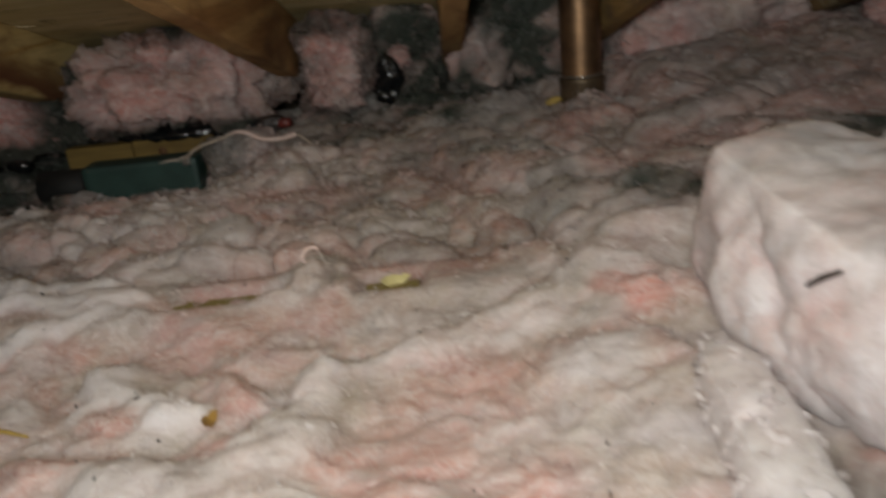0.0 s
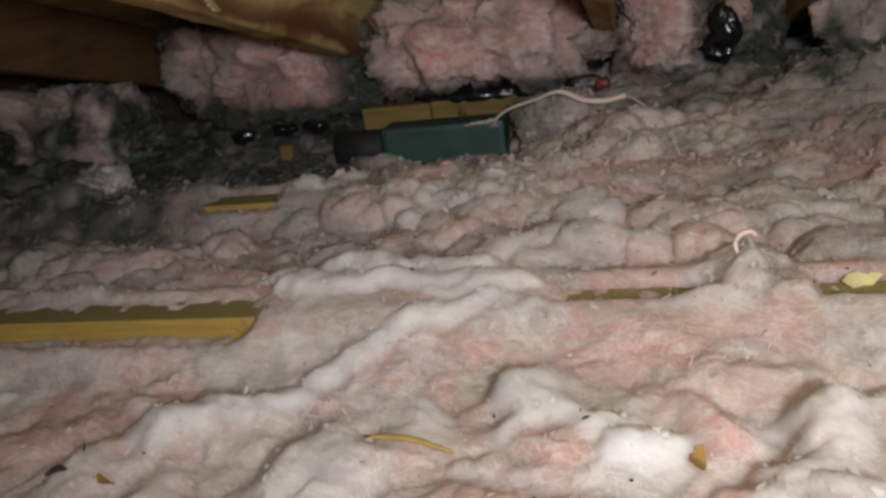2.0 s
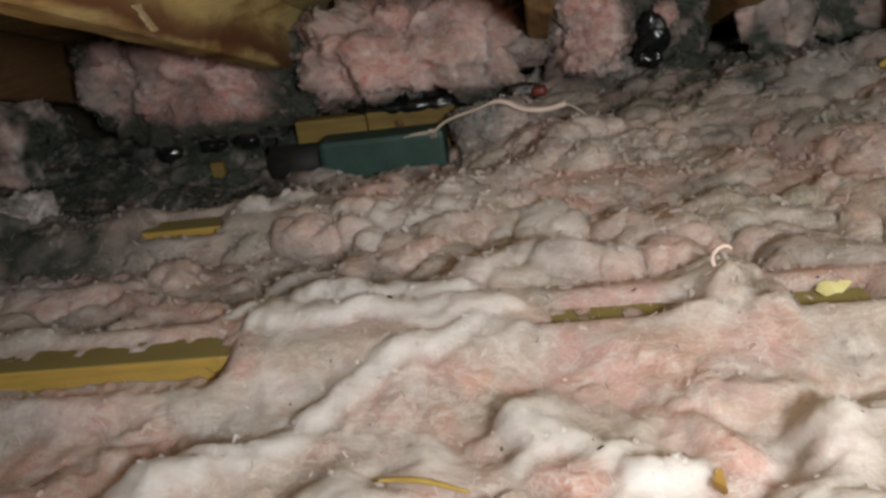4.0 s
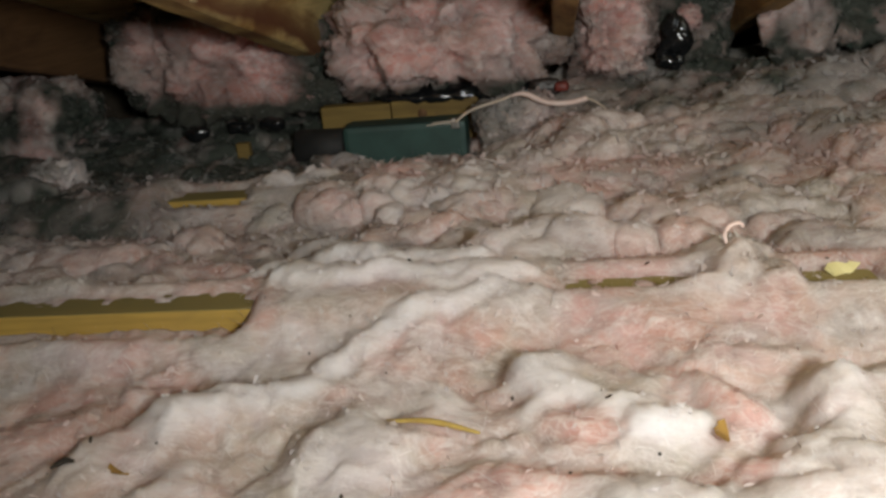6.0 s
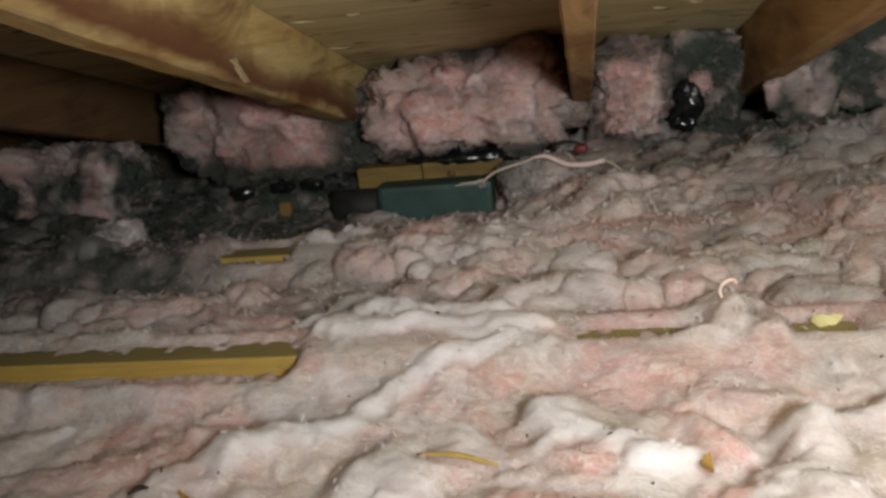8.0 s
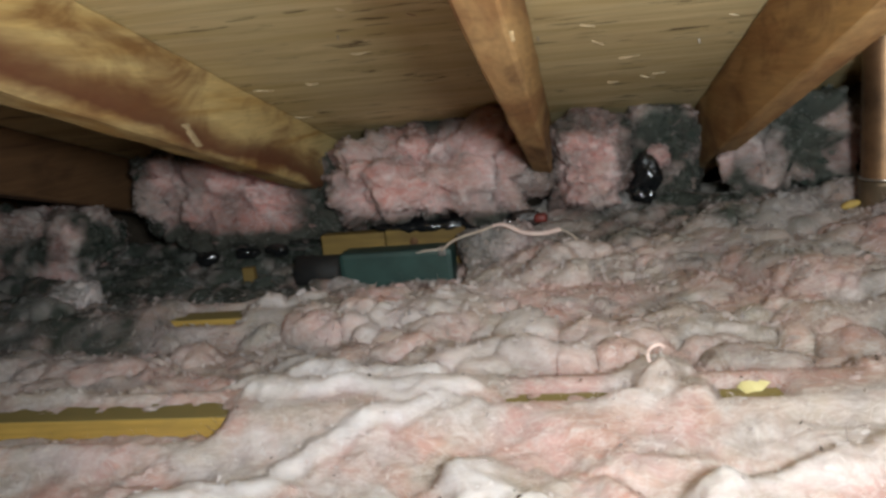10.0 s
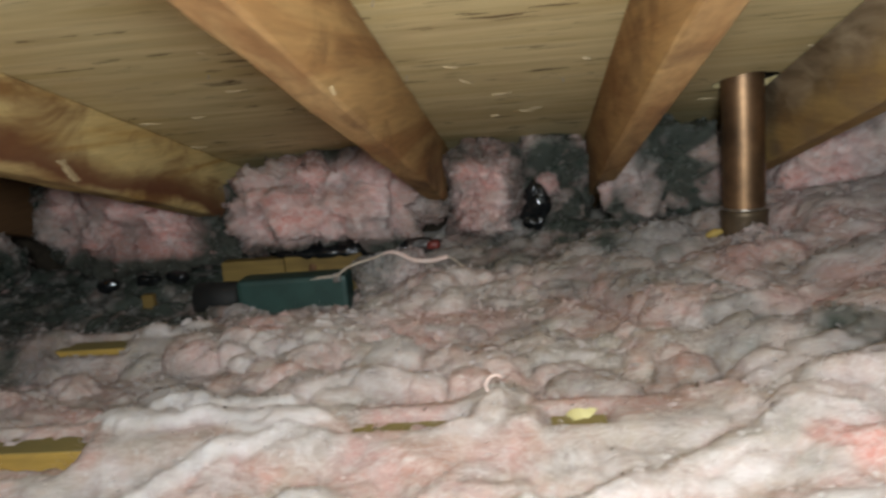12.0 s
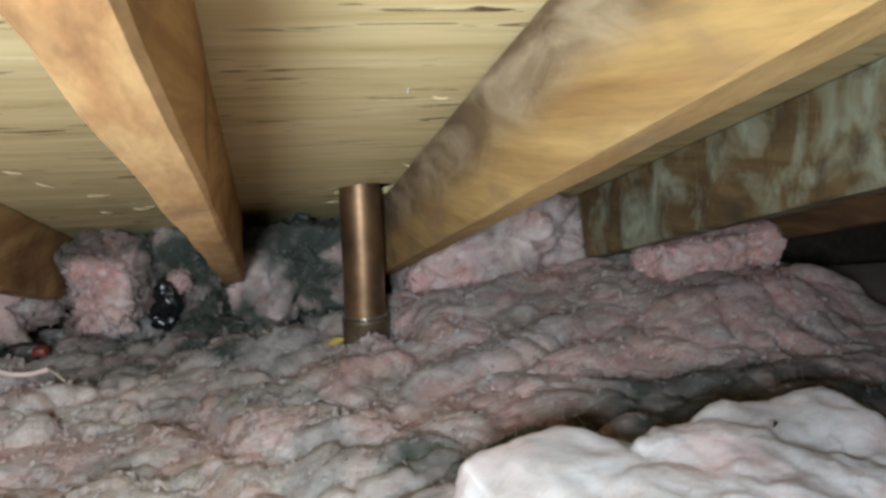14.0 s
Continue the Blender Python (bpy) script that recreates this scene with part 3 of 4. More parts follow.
        tiny = puffs(twist * np.array([115, 125, 0]) + 7, 85, True)
        rise = rise + 0.006 * folds + (0.0040 + 0.0025 * far) * slack * (0.4 + 0.6 * torn) * (big - 0.6) + (0.0018 + 0.0002 * far) * slack * (0.3 + 0.7 * torn) * (small - 0.6)
        rise = rise + 0.0006 * (tiny - 0.6) + 0.0030 * fbm(bent * np.array([26, 30, 1]), 3, 90) + (0.0050 - 0.0015 * far) * fbm(bent * np.array([19, 23, 1]) + 31, 4, 98, True) + 0.0009 * fbm(twist * np.array([75, 85, 1]), 3, 96)
        white = np.clip(white + 0.30 * smooth(0.1, 0.8, folds) * smooth(1.7, 1.2, Y), 0, 1)
        pink = np.clip(pink + 0.15 * fbm(bent * np.array([14, 18, 1]), 3, 94), 0, 1)
    z = base + rise
    for y0, top in ((1.0165, 0.149), (1.4815, 0.148)):
        over = smooth(0.12, 0.03, np.abs(Y - y0))
        z = z + over * (np.maximum(z, top + 0.012 + 0.6 * np.maximum(rise, 0)) - z)
    foot = smooth(0.13, 0.07, np.hypot(X - PIPE[0], Y - PIPE[1] + 0.03))
    z = z + foot * (np.minimum(z, 0.238 + 0.3 * rise) - z)
    dip = smooth(0.05, 0.0, np.abs(X + 0.34) - 0.09) * smooth(0.04, 0.0, np.abs(Y - 1.785) - 0.045)
    z = z + dip * (np.minimum(z, 0.172 + 0.3 * rise) - z)
    # bare stretches of the two joists, and the hollow before the steel housing
    bare = smooth(0.03, -0.02, np.abs(Y - 1.0) - 0.045) * smooth(-0.72, -0.77, X + 0.02 * patch) * smooth(-1.35, -1.2, X)
    z = np.where(bare > 0, z + bare * (np.minimum(z, np.where(Y < 1.015, 0.120, 0.1435) + 0.006 * fbm(flat * 40, 2, 33)) - z), z)
    bare2 = smooth(0.025, -0.01, np.abs(Y - 1.475) - 0.04) * smooth(-0.90, -0.94, X + 0.02 * patch) * smooth(-1.10, -1.04, X + 0.02 * patch)
    z = np.where(bare2 > 0, z + bare2 * (np.minimum(z, np.where(Y < 1.48, 0.122, 0.142)) - z), z)
    strip = smooth(0.02, -0.005, np.abs(Y - 1.018) - 0.02) * smooth(-0.42, -0.39, X) * smooth(-0.21, -0.25, X)
    z = z + strip * (np.minimum(z, 0.1440 + 0.005 * fbm(flat * np.array([40, 60, 1]), 3, 34)) - z)
    strip = smooth(0.02, 0.0, np.abs(Y - 1.015) - 0.02) * smooth(0.02, 0.0, np.abs(X + 0.09) - 0.035)
    z = z + strip * (np.minimum(z, 0.1455) - z)
    # dark grey-green tint by region: eave, far left, behind the folded batt
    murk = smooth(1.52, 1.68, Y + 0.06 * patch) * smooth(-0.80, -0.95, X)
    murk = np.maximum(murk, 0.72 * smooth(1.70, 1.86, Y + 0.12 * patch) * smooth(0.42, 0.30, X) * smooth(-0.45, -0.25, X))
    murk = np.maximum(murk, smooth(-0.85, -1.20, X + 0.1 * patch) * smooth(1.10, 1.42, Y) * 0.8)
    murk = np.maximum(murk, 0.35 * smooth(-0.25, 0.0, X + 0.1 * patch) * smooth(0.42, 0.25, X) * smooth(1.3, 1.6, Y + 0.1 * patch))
    murk = np.maximum(murk, 0.36 * smooth(0.12, 0.6, fbm((flat + 0.03 * patch[:, None]) * np.array([5, 8, 1]) + 9, 4, 50)) * smooth(0.85, 1.25, Y))
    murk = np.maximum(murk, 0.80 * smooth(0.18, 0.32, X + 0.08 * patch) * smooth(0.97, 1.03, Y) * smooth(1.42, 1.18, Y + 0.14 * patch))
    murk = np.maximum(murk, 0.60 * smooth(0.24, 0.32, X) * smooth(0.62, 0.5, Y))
    murk = np.maximum(murk, 0.22 * smooth(0.25, 0.45, X + 0.1 * patch) * smooth(1.2, 1.4, Y))
    pink = np.clip(pink + 0.22 * smooth(0.3, 0.5, X + 0.1 * patch) * smooth(1.15, 1.35, Y), 0, 1)
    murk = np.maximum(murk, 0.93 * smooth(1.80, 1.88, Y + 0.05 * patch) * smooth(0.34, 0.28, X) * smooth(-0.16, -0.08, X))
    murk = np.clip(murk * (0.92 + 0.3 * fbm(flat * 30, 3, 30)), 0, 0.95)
    # the lumps bulge out over their creases
    W = len(xs)
    if detail:
        g = soften(z.reshape(len(ys), W), 3)
        gy, gx = np.gradient(g, ys[1] - ys[0], xs[1] - xs[0])
        bulge = 0.008 * smooth(0.95, 1.2, Y) * (1 - np.maximum(bare, bare2))
        X, Y = X - bulge * np.clip(gx.ravel(), -1.2, 1.2), Y - bulge * np.clip(gy.ravel(), -1.2, 1.2)
        drab = smooth(-0.25, 0.0, X + 0.15 * patch) * smooth(0.95, 1.15, Y + 0.1 * patch)
        dull = smooth(-0.42, -0.22, X + 0.1 * patch) * smooth(0.25, 0.05, X + 0.1 * patch) * smooth(0.88, 1.05, Y + 0.1 * patch) * smooth(1.75, 1.5, Y)
        drab = np.clip(drab + 0.75 * dull, 0, 1.5)
        tone, white, murk = tone * (1 - 0.6 * drab), white * (1 - 0.35 * drab), np.clip(murk + 0.05 * drab, 0, 0.95)
    j, i = np.meshgrid(np.arange(len(ys) - 1), np.arange(W - 1), indexing="ij")
    a = (j * W + i).ravel()
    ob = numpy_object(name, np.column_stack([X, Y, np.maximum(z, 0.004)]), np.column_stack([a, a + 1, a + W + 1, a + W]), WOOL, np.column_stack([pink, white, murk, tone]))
    return tagged(ob, label, "insulation", kind="stuff"), X, Y, z, np.column_stack([pink, white, murk, tone])


GX, GY = np.linspace(-1.95, 1.35, 881), np.linspace(0.25, 2.25, 535)
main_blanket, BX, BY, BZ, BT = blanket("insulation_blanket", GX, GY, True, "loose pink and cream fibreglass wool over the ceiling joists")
blanket("insulation_blanket", np.linspace(LEFT, RIGHT, 60), np.linspace(BACK, 0.252, 30), False, "flat cream fibreglass wool behind the torn part")
blanket("insulation_blanket", np.linspace(1.349, RIGHT, 20), np.linspace(0.25, 2.25, 20), False, "flat cream fibreglass wool near the gable")
blanket("insulation_blanket", np.linspace(LEFT, -1.949, 20), np.linspace(0.25, 2.25, 20), False, "flat dusty fibreglass wool near the far gable")


def strands(name, points, normals, tint, length, width, lift, seed, label):
    """Curled single fibres and wisps that stand out of a wool surface."""
    r = np.random.RandomState(seed)
    n, steps = len(points), 6
    d = np.column_stack([r.normal(0, 1.0, n), r.normal(0, 0.6, n), r.normal(0, 0.35, n)])
    d /= np.linalg.norm(d, axis=1, keepdims=True)
    turn = r.normal(0, 1, (n, 3))
    ln, w = length * r.uniform(0.4, 1.3, n), width * r.uniform(0.6, 1.4, n)
    p = points - normals * 0.002
    verts = []
    for k in range(steps):
        t = k / (steps - 1)
        side = np.cross(d, normals)
        side /= np.linalg.norm(side, axis=1, keepdims=True) + 1e-9
        half = side * (w * (1 - 0.85 * t) * 0.5)[:, None]
        verts += [p - half, p + half]
        d = d + turn * 0.75 + normals * lift * (1 - 1.6 * t)
        d /= np.linalg.norm(d, axis=1, keepdims=True)
        p = p + d * (ln / steps)[:, None]
    v = np.stack(verts, 1).reshape(-1, 3)
    base = np.arange(n)[:, None] * steps * 2
    f = np.concatenate([base + np.array([[2 * k, 2 * k + 1, 2 * k + 3, 2 * k + 2]]) for k in range(steps - 1)])
    ob = numpy_object(name, v, f, LOOSE, np.repeat(tint, steps * 2, axis=0), None, np.repeat(normals, steps * 2, axis=0))
    return tagged(ob, label, "insulation" if label else "", kind="stuff")


def fringe(name, points, normals, tint, long, wide, seed, label):
    """Thin ragged wisps of wool that stand out of a surface at all angles and let light through."""
    r = np.random.RandomState(seed)
    n, rim = len(points), 7
    d = np.column_stack([r.normal(0.3, 1.0, n), r.normal(0, 0.7, n), r.normal(0, 0.5, n)])
    u = d - normals * np.sum(d * normals, 1, keepdims=True)
    u /= np.linalg.norm(u, axis=1, keepdims=True) + 1e-9
    w = np.cross(normals, u)
    a, b = r.normal(0, 0.35, n)[:, None], r.normal(0, 0.9, n)[:, None]
    u2, w2 = u * np.cos(a) + normals * np.sin(a), w * np.cos(b) + normals * np.sin(b)
    L, Wd = (long * r.uniform(0.4, 1.4, n))[:, None], (wide * r.uniform(0.4, 1.4, n))[:, None]
    c = points + normals * (0.35 * Wd)
    verts = [c]
    for k in range(rim):
        f = math.tau * k / rim
        q = r.uniform(0.25, 1.0, n)[:, None]
        verts.append(c + u2 * L * math.cos(f) * q + w2 * Wd * math.sin(f) * q + r.normal(0, 0.0008, (n, 3)))
    v = np.stack(verts, 1).reshape(-1, 3)
    base = np.arange(n)[:, None] * (rim + 1)
    f = np.concatenate([base + np.array([[0, 1 + k, 1 + (k + 1) % rim]]) for k in range(rim)])
    t = tint.copy()
    t[:, 0] += r.normal(0, 0.10, n)
    t[:, 1] += np.abs(r.normal(0, 0.10, n)) * (1 - tint[:, 2])
    ob = numpy_object(name, v, f, LOOSE, np.repeat(np.clip(t, 0, 1), rim + 1, axis=0))
    return tagged(ob, label, "insulation" if label else "", kind="stuff")


def flakes(name, points, normals, tint, long, wide, seed, label, spread=0.7):
    """Torn flakes of wool that overlap on a wool surface and lift at their edges."""
    r = np.random.RandomState(seed)
    n, rim = len(points), 9
    a = r.normal(0.12, spread, n)
    d0 = np.column_stack([np.cos(a), np.sin(a), r.normal(0, 0.25, n)])
    u = d0 - normals * np.sum(d0 * normals, 1, keepdims=True)
    u /= np.linalg.norm(u, axis=1, keepdims=True) + 1e-9
    w = np.cross(normals, u)
    la, lb = r.normal(0, 0.10, n)[:, None], r.normal(0, 0.10, n)[:, None]
    u2, w2 = u * np.cos(la) + normals * np.sin(la), w * np.cos(lb) + normals * np.sin(lb)
    L, Wd = (long * r.uniform(0.45, 1.3, n))[:, None], (wide * r.uniform(0.45, 1.3, n))[:, None]
    c = points + normals * (0.0006 + 0.16 * Wd * r.uniform(0.4, 1.3, n)[:, None])
    verts, ups = [c], [normals + r.normal(0, 0.10, (n, 3))]
    for k in range(rim):
        f = math.tau * k / rim
        q = r.uniform(0.45, 1.0, n)[:, None]
        out = u2 * L * math.cos(f) + w2 * Wd * math.sin(f)
        verts.append(points + out * q + normals * r.normal(-0.0010, 0.0010, n)[:, None])
        ups.append(normals + 0.45 * out / (np.linalg.norm(out, axis=1, keepdims=True) + 1e-9) * q)
    v = np.stack(verts, 1).reshape(-1, 3)
    base = np.arange(n)[:, None] * (rim + 1)
    f = np.concatenate([base + np.array([[0, 1 + k, 1 + (k + 1) % rim]]) for k in range(rim)])
    t = tint + np.column_stack([r.normal(0, 0.14, n), np.abs(r.normal(0, 0.12, n)) * (1 - tint[:, 2]), r.normal(0, 0.10, n) * (tint[:, 2] > 0.05)])
    nv = np.stack(ups, 1).reshape(-1, 3)
    nv /= np.linalg.norm(nv, axis=1, keepdims=True)
    ob = numpy_object(name, v, f, TUFT, np.repeat(np.clip(t, 0, 1), rim + 1, axis=0), None, nv)
    return tagged(ob, label, "insulation" if label else "", kind="stuff")


def fluff(name, centre, half, seed, pink=0.5, white=0.0, grime_shade=0.0, rough=0.2, box=0.7, level=5, label="", category="insulation", group="", tilt=(0, 0, 0), dark_below=0.0, mat=None, scale=1.0, fibres=700, torn_count=300, torn_size=0.016, rim_dust=0.0, wisps=700):
    """A torn lump of wool: a rounded block, billowed and creased at three sizes."""
    bm = bmesh.new()
    bmesh.ops.create_icosphere(bm, subdivisions=level + 1, radius=1)
    p = np.array([v.co for v in bm.verts])
    f = np.array([[v.index for v in fc.verts] for fc in bm.faces])
    bm.free()
    n = p.copy()
    q = p / np.abs(p).max(1, keepdims=True)
    p = p * (1 - box) + q * box * 0.86
    h = np.array(half)
    p = p * h
    s = p + np.array(centre)
    m = min(half)
    bent = s + 0.012 * np.column_stack([fbm(s * 22 + k, 2, seed + k) for k in range(3)])
    d = 0.9 * fbm(s * 10 * scale, 2, seed) + (1.15 if scale == 1 or mat else 0.7) * (puffs(bent * 17 * scale, seed + 3) - 0.6) + 0.40 * (puffs(bent * 42 * scale, seed + 4) - 0.6)
    if scale < 1:
        d = 0.5 * fbm(s * 5, 2, seed) + 0.95 * (puffs(bent * 8, seed + 3) - 0.6) + 0.22 * fbm(bent * 16, 2, seed + 4) + 0.10 * (puffs(bent * 34, seed + 4) - 0.6) + 0.07 * fbm(bent * 34, 3, seed + 7)
    d = d + (0.10 if scale == 1 else 0.03) * fbm(s * 110 * scale, 3, seed + 5) + (0.18 if scale == 1 else 0.02) * fbm(bent * np.array([30, 50, 50]), 3, seed + 6)
    p = p + n * (rough * m * d)[:, None]
    patch = fbm(s * 13, 3, seed + 20)
    # third tint channel: dark patches, darker towards the underside by dark_below
    t = np.column_stack([np.clip(pink + 0.45 * patch, 0, 1), np.clip(white + 0.35 * fbm(s * 16 + 4, 3, seed + 30) * (white > 0), 0, 1),
                         np.clip(grime_shade + (0.35 if grime_shade < 0.5 else 0.95) * fbm(s * 14 + 8, 3, seed + 40) * (grime_shade > 0) + dark_below * smooth(-0.2, -0.9, p[:, 2] / h[2]), 0, 0.95)])
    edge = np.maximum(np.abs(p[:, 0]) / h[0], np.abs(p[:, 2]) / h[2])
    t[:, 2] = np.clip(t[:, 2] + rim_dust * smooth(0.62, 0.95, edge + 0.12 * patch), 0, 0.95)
    ob = numpy_object(name, p, f, mat or WOOL, t)
    ob.matrix_world = pose(*centre, *tilt)
    if mat is None and fibres > 100:
        near = np.random.RandomState(seed).choice(len(p), fibres)
        fuzz = strands("fuzz", p[near[:fibres // 2]], vertex_normals(ob)[near[:fibres // 2]], t[near[:fibres // 2]], 0.032, 0.0006, 0.6, seed, "")
        fuzz.parent = ob
        near = np.random.RandomState(seed + 1).choice(len(p), torn_count)
        torn = flakes("torn_wool", p[near], vertex_normals(ob)[near], t[near], torn_size, 0.6 * torn_size, seed, "", 1.2)
        torn.parent = ob
        near = np.random.RandomState(seed + 2).choice(len(p), wisps)
        edge_wool = fringe("wispy_wool", p[near], vertex_normals(ob)[near], t[near], 0.012, 0.006, seed, "")
        edge_wool.parent = ob
    return tagged(ob, label, category, group)


PINK_BATT = "batts stuffed between the rafters"
fluff("insulation_batt", (-0.640, 2.04, 0.318), (0.268, 0.10, 0.116), 11, 0.92, 0.08, 0.05, 0.60, 0.42, 5, "pink fibreglass batt stuffed between two rafters at the eave", group=PINK_BATT, tilt=(-6, -1, 0), dark_below=0.25, rim_dust=0.55, wisps=1600, fibres=1400)
fluff("insulation_batt", (-1.160, 2.06, 0.300), (0.275, 0.09, 0.130), 23, 0.80, 0.04, 0.25, 0.58, 0.42, 5, "dull pink fibreglass batt with a grey dusty edge", group=PINK_BATT, tilt=(0, 3, 0), dark_below=0.6, rim_dust=0.75, wisps=1600, fibres=1400)
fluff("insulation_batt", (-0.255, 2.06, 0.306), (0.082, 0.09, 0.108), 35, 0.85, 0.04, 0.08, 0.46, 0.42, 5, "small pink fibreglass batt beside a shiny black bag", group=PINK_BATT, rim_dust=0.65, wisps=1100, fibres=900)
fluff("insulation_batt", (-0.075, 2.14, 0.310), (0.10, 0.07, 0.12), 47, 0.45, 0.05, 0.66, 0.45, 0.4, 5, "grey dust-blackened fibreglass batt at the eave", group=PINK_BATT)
# dark tint here is dust plus missing torch light, put into the colour
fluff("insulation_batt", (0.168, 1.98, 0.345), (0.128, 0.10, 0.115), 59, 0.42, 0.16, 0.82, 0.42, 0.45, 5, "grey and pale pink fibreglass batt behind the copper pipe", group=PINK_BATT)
fluff("insulation_batt", (0.625, 1.95, 0.385), (0.25, 0.11, 0.10), 61, 0.66, 0.20, 0.12, 0.40, 0.5, 5, "dusky pink fibreglass batt between two rafters", group=PINK_BATT, tilt=(0, -2, 0))
fluff("insulation_batt", (1.05, 1.72, 0.362), (0.17, 0.09, 0.048), 73, 1.0, 0.0, 0.0, 0.30, 0.55, 5, "bright pink fibreglass batt under a mouldy rafter", group=PINK_BATT, tilt=(0, -8, 0))
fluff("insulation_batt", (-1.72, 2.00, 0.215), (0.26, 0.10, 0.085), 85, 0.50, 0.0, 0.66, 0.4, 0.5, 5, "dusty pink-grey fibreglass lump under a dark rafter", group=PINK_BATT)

# thick clean batt lying on top, and the white roll along its edge
folded = fluff("folded_batt", (0.545, 0.750, 0.214), (0.308, 0.205, 0.118), 97, 0.55, 0.84, 0.03, 0.27, 0.64, 6, "thick clean cream-white fibreglass batt lying on the older wool", "insulation batt", scale=0.8, tilt=(11, 0, 13), fibres=900, torn_count=0, wisps=0)
fluff("wool_roll", (0.224, 0.53, 0.175), (0.032, 0.19, 0.036), 99, 0.0, 1.0, 0.0, 0.2, 0.3, 5, "white rolled strip of fibreglass wool beside a thick batt", "insulation roll", tilt=(0, 0, -4), fibres=600, torn_count=60, wisps=250)

# ---- copper vent pipe ----
vent = tagged(new("vent_pipe"), "aged brown copper vent pipe passing through the roof", "pipe")
vent.location = (*PIPE, 0.0)
part("tube", lathe_bm([(0.0410, 0.0), (0.0410, 0.20), (0.0412, 0.4), (0.0410, 0.585)]), COPPER, vent, smooth_faces=True)
part("coupling", lathe_bm([(0.0412, 0.200), (0.0455, 0.201), (0.0462, 0.206), (0.0455, 0.212), (0.0455, 0.270), (0.0465, 0.275), (0.0465, 0.281), (0.0450, 0.285), (0.0412, 0.286)]), DULL_COPPER, vent, "dull tarnished copper coupling", True)
part("solder_ring", lathe_bm([(0.0410, 0.2865), (0.0445, 0.2868), (0.0455, 0.2880), (0.0440, 0.2895), (0.0411, 0.2900)]), STEEL, vent, "bright ring of solder", True)

# ---- steel housing, board and cable by the eave ----
housing = tagged(new("fixture_housing"), "dark green-grey steel fixture housing half buried in wool", "light housing")
housing.location = (-0.71, 1.90, 0.0)
part("body", box_bm((-0.135, -0.040, 0.02), (0.135, 0.040, 0.166), 0.012), GREEN_STEEL, housing)
# black hollow piece whose colour stands in for the dark opening at this end
cap = lathe_bm([(0.0, 0.0), (0.034, 0.0), (0.040, 0.006), (0.042, 0.11), (0.036, 0.112), (0.034, 0.02), (0.0, 0.02)], 32)
bmesh.ops.rotate(cap, verts=cap.verts[:], cent=(0, 0, 0), matrix=Matrix.Rotation(radians(-90), 3, "Y"))
bmesh.ops.translate(cap, verts=cap.verts[:], vec=(-0.137, 0.0, 0.118))
part("end_cap", cap, MATTE_BLACK, housing, "dull black round piece standing in for a dark opening", True)
part("clamp", box_bm((0.104, -0.047, 0.150), (0.122, -0.030, 0.171), 0.003), STEEL, housing, "bright steel cable clamp")

board = tagged(new("blocking_board"), "yellow pine blocking board with a knot and a split", "board")
board.location = (-0.74, 1.965, 0.0)
part("plank", box_bm((-0.175, 0, 0.0005), (-0.0145, 0.04, 0.193), 0.003), BOARD, board)
part("plank", box_bm((-0.0115, 0, 0.0005), (0.185, 0.04, 0.196), 0.003), BOARD, board)
kn = lathe_bm([(0.0, 0.004), (0.009, 0.003), (0.012, 0.0), (0.012, -0.01)], 20)
bmesh.ops.rotate(kn, verts=kn.verts[:], cent=(0, 0, 0), matrix=Matrix.Rotation(radians(90), 3, "X"))
bmesh.ops.translate(kn, verts=kn.verts[:], vec=(0.058, 0.001, 0.165))
part("knot", kn, RAFTER_DARK, board, "dark brown round knot", True)

cable = tagged(new("cable"), "pinkish white loose cable with a bare end", "cable")
line = curve_points([(-0.596, 1.846, 0.166), (-0.560, 1.840, 0.190), (-0.500, 1.830, 0.208), (-0.452, 1.820, 0.221), (-0.405, 1.806, 0.203), (-0.362, 1.794, 0.201), (-0.324, 1.787, 0.209)])
part("conductor", tube_bm(line[:22], 0.0029), BARE, cable, "thin pale wire", True)
part("sheath", tube_bm(line[20:], [0.0032 + 0.0022 * min(1, k / 6) for k in range(len(line) - 20)]), CABLE, cable, smooth_faces=True)
for dx, dz in ((0.0, 0.0), (-0.012, -0.004)):
    part("bare_end", tube_bm(curve_points([(-0.592 + dx, 1.850, 0.168 + dz), (-0.615 + dx, 1.846, 0.169 + dz), (-0.645 + dx, 1.850, 0.166 + dz)]), 0.0012), BARE, cable, smooth_faces=True)
part("bare_end", tube_bm(curve_points([(-0.324, 1.787, 0.209), (-0.306, 1.770, 0.203), (-0.282, 1.750, 0.186)]), 0.0018), BARE, cable, smooth_faces=True)

bag = fluff("plastic_bag", (-0.128, 2.02, 0.270), (0.036, 0.024, 0.060), 7, 0, 0, 0, 0.85, 0.15, 4, "crumpled shiny black plastic bag wedged between batts", "plastic bag", mat=BLACK_PLASTIC, scale=1.25)
for v in bag.data.vertices:
    v.co.x *= 1.0 - 7.0 * v.co.z
    v.co.y *= 1.0 - 4.0 * v.co.z
# black sheet added for the darkness of the open gap, glossy for plastic glints
fluff("plastic_sheet", (-0.60, 2.01, 0.198), (0.22, 0.05, 0.011), 8, 0, 0, 0, 0.8, 0.5, 5, "crumpled black plastic sheet standing in for the dark gap under a pink batt", "plastic sheet", mat=BLACK_PLASTIC, scale=1.5)
fluff("tar_paper", (-0.405, 1.945, 0.208), (0.036, 0.014, 0.022), 10, 0, 0, 0, 0.35, 0.3, 4, "torn scrap of black tar paper in a gap under a batt", "tar paper", mat=KRAFT)
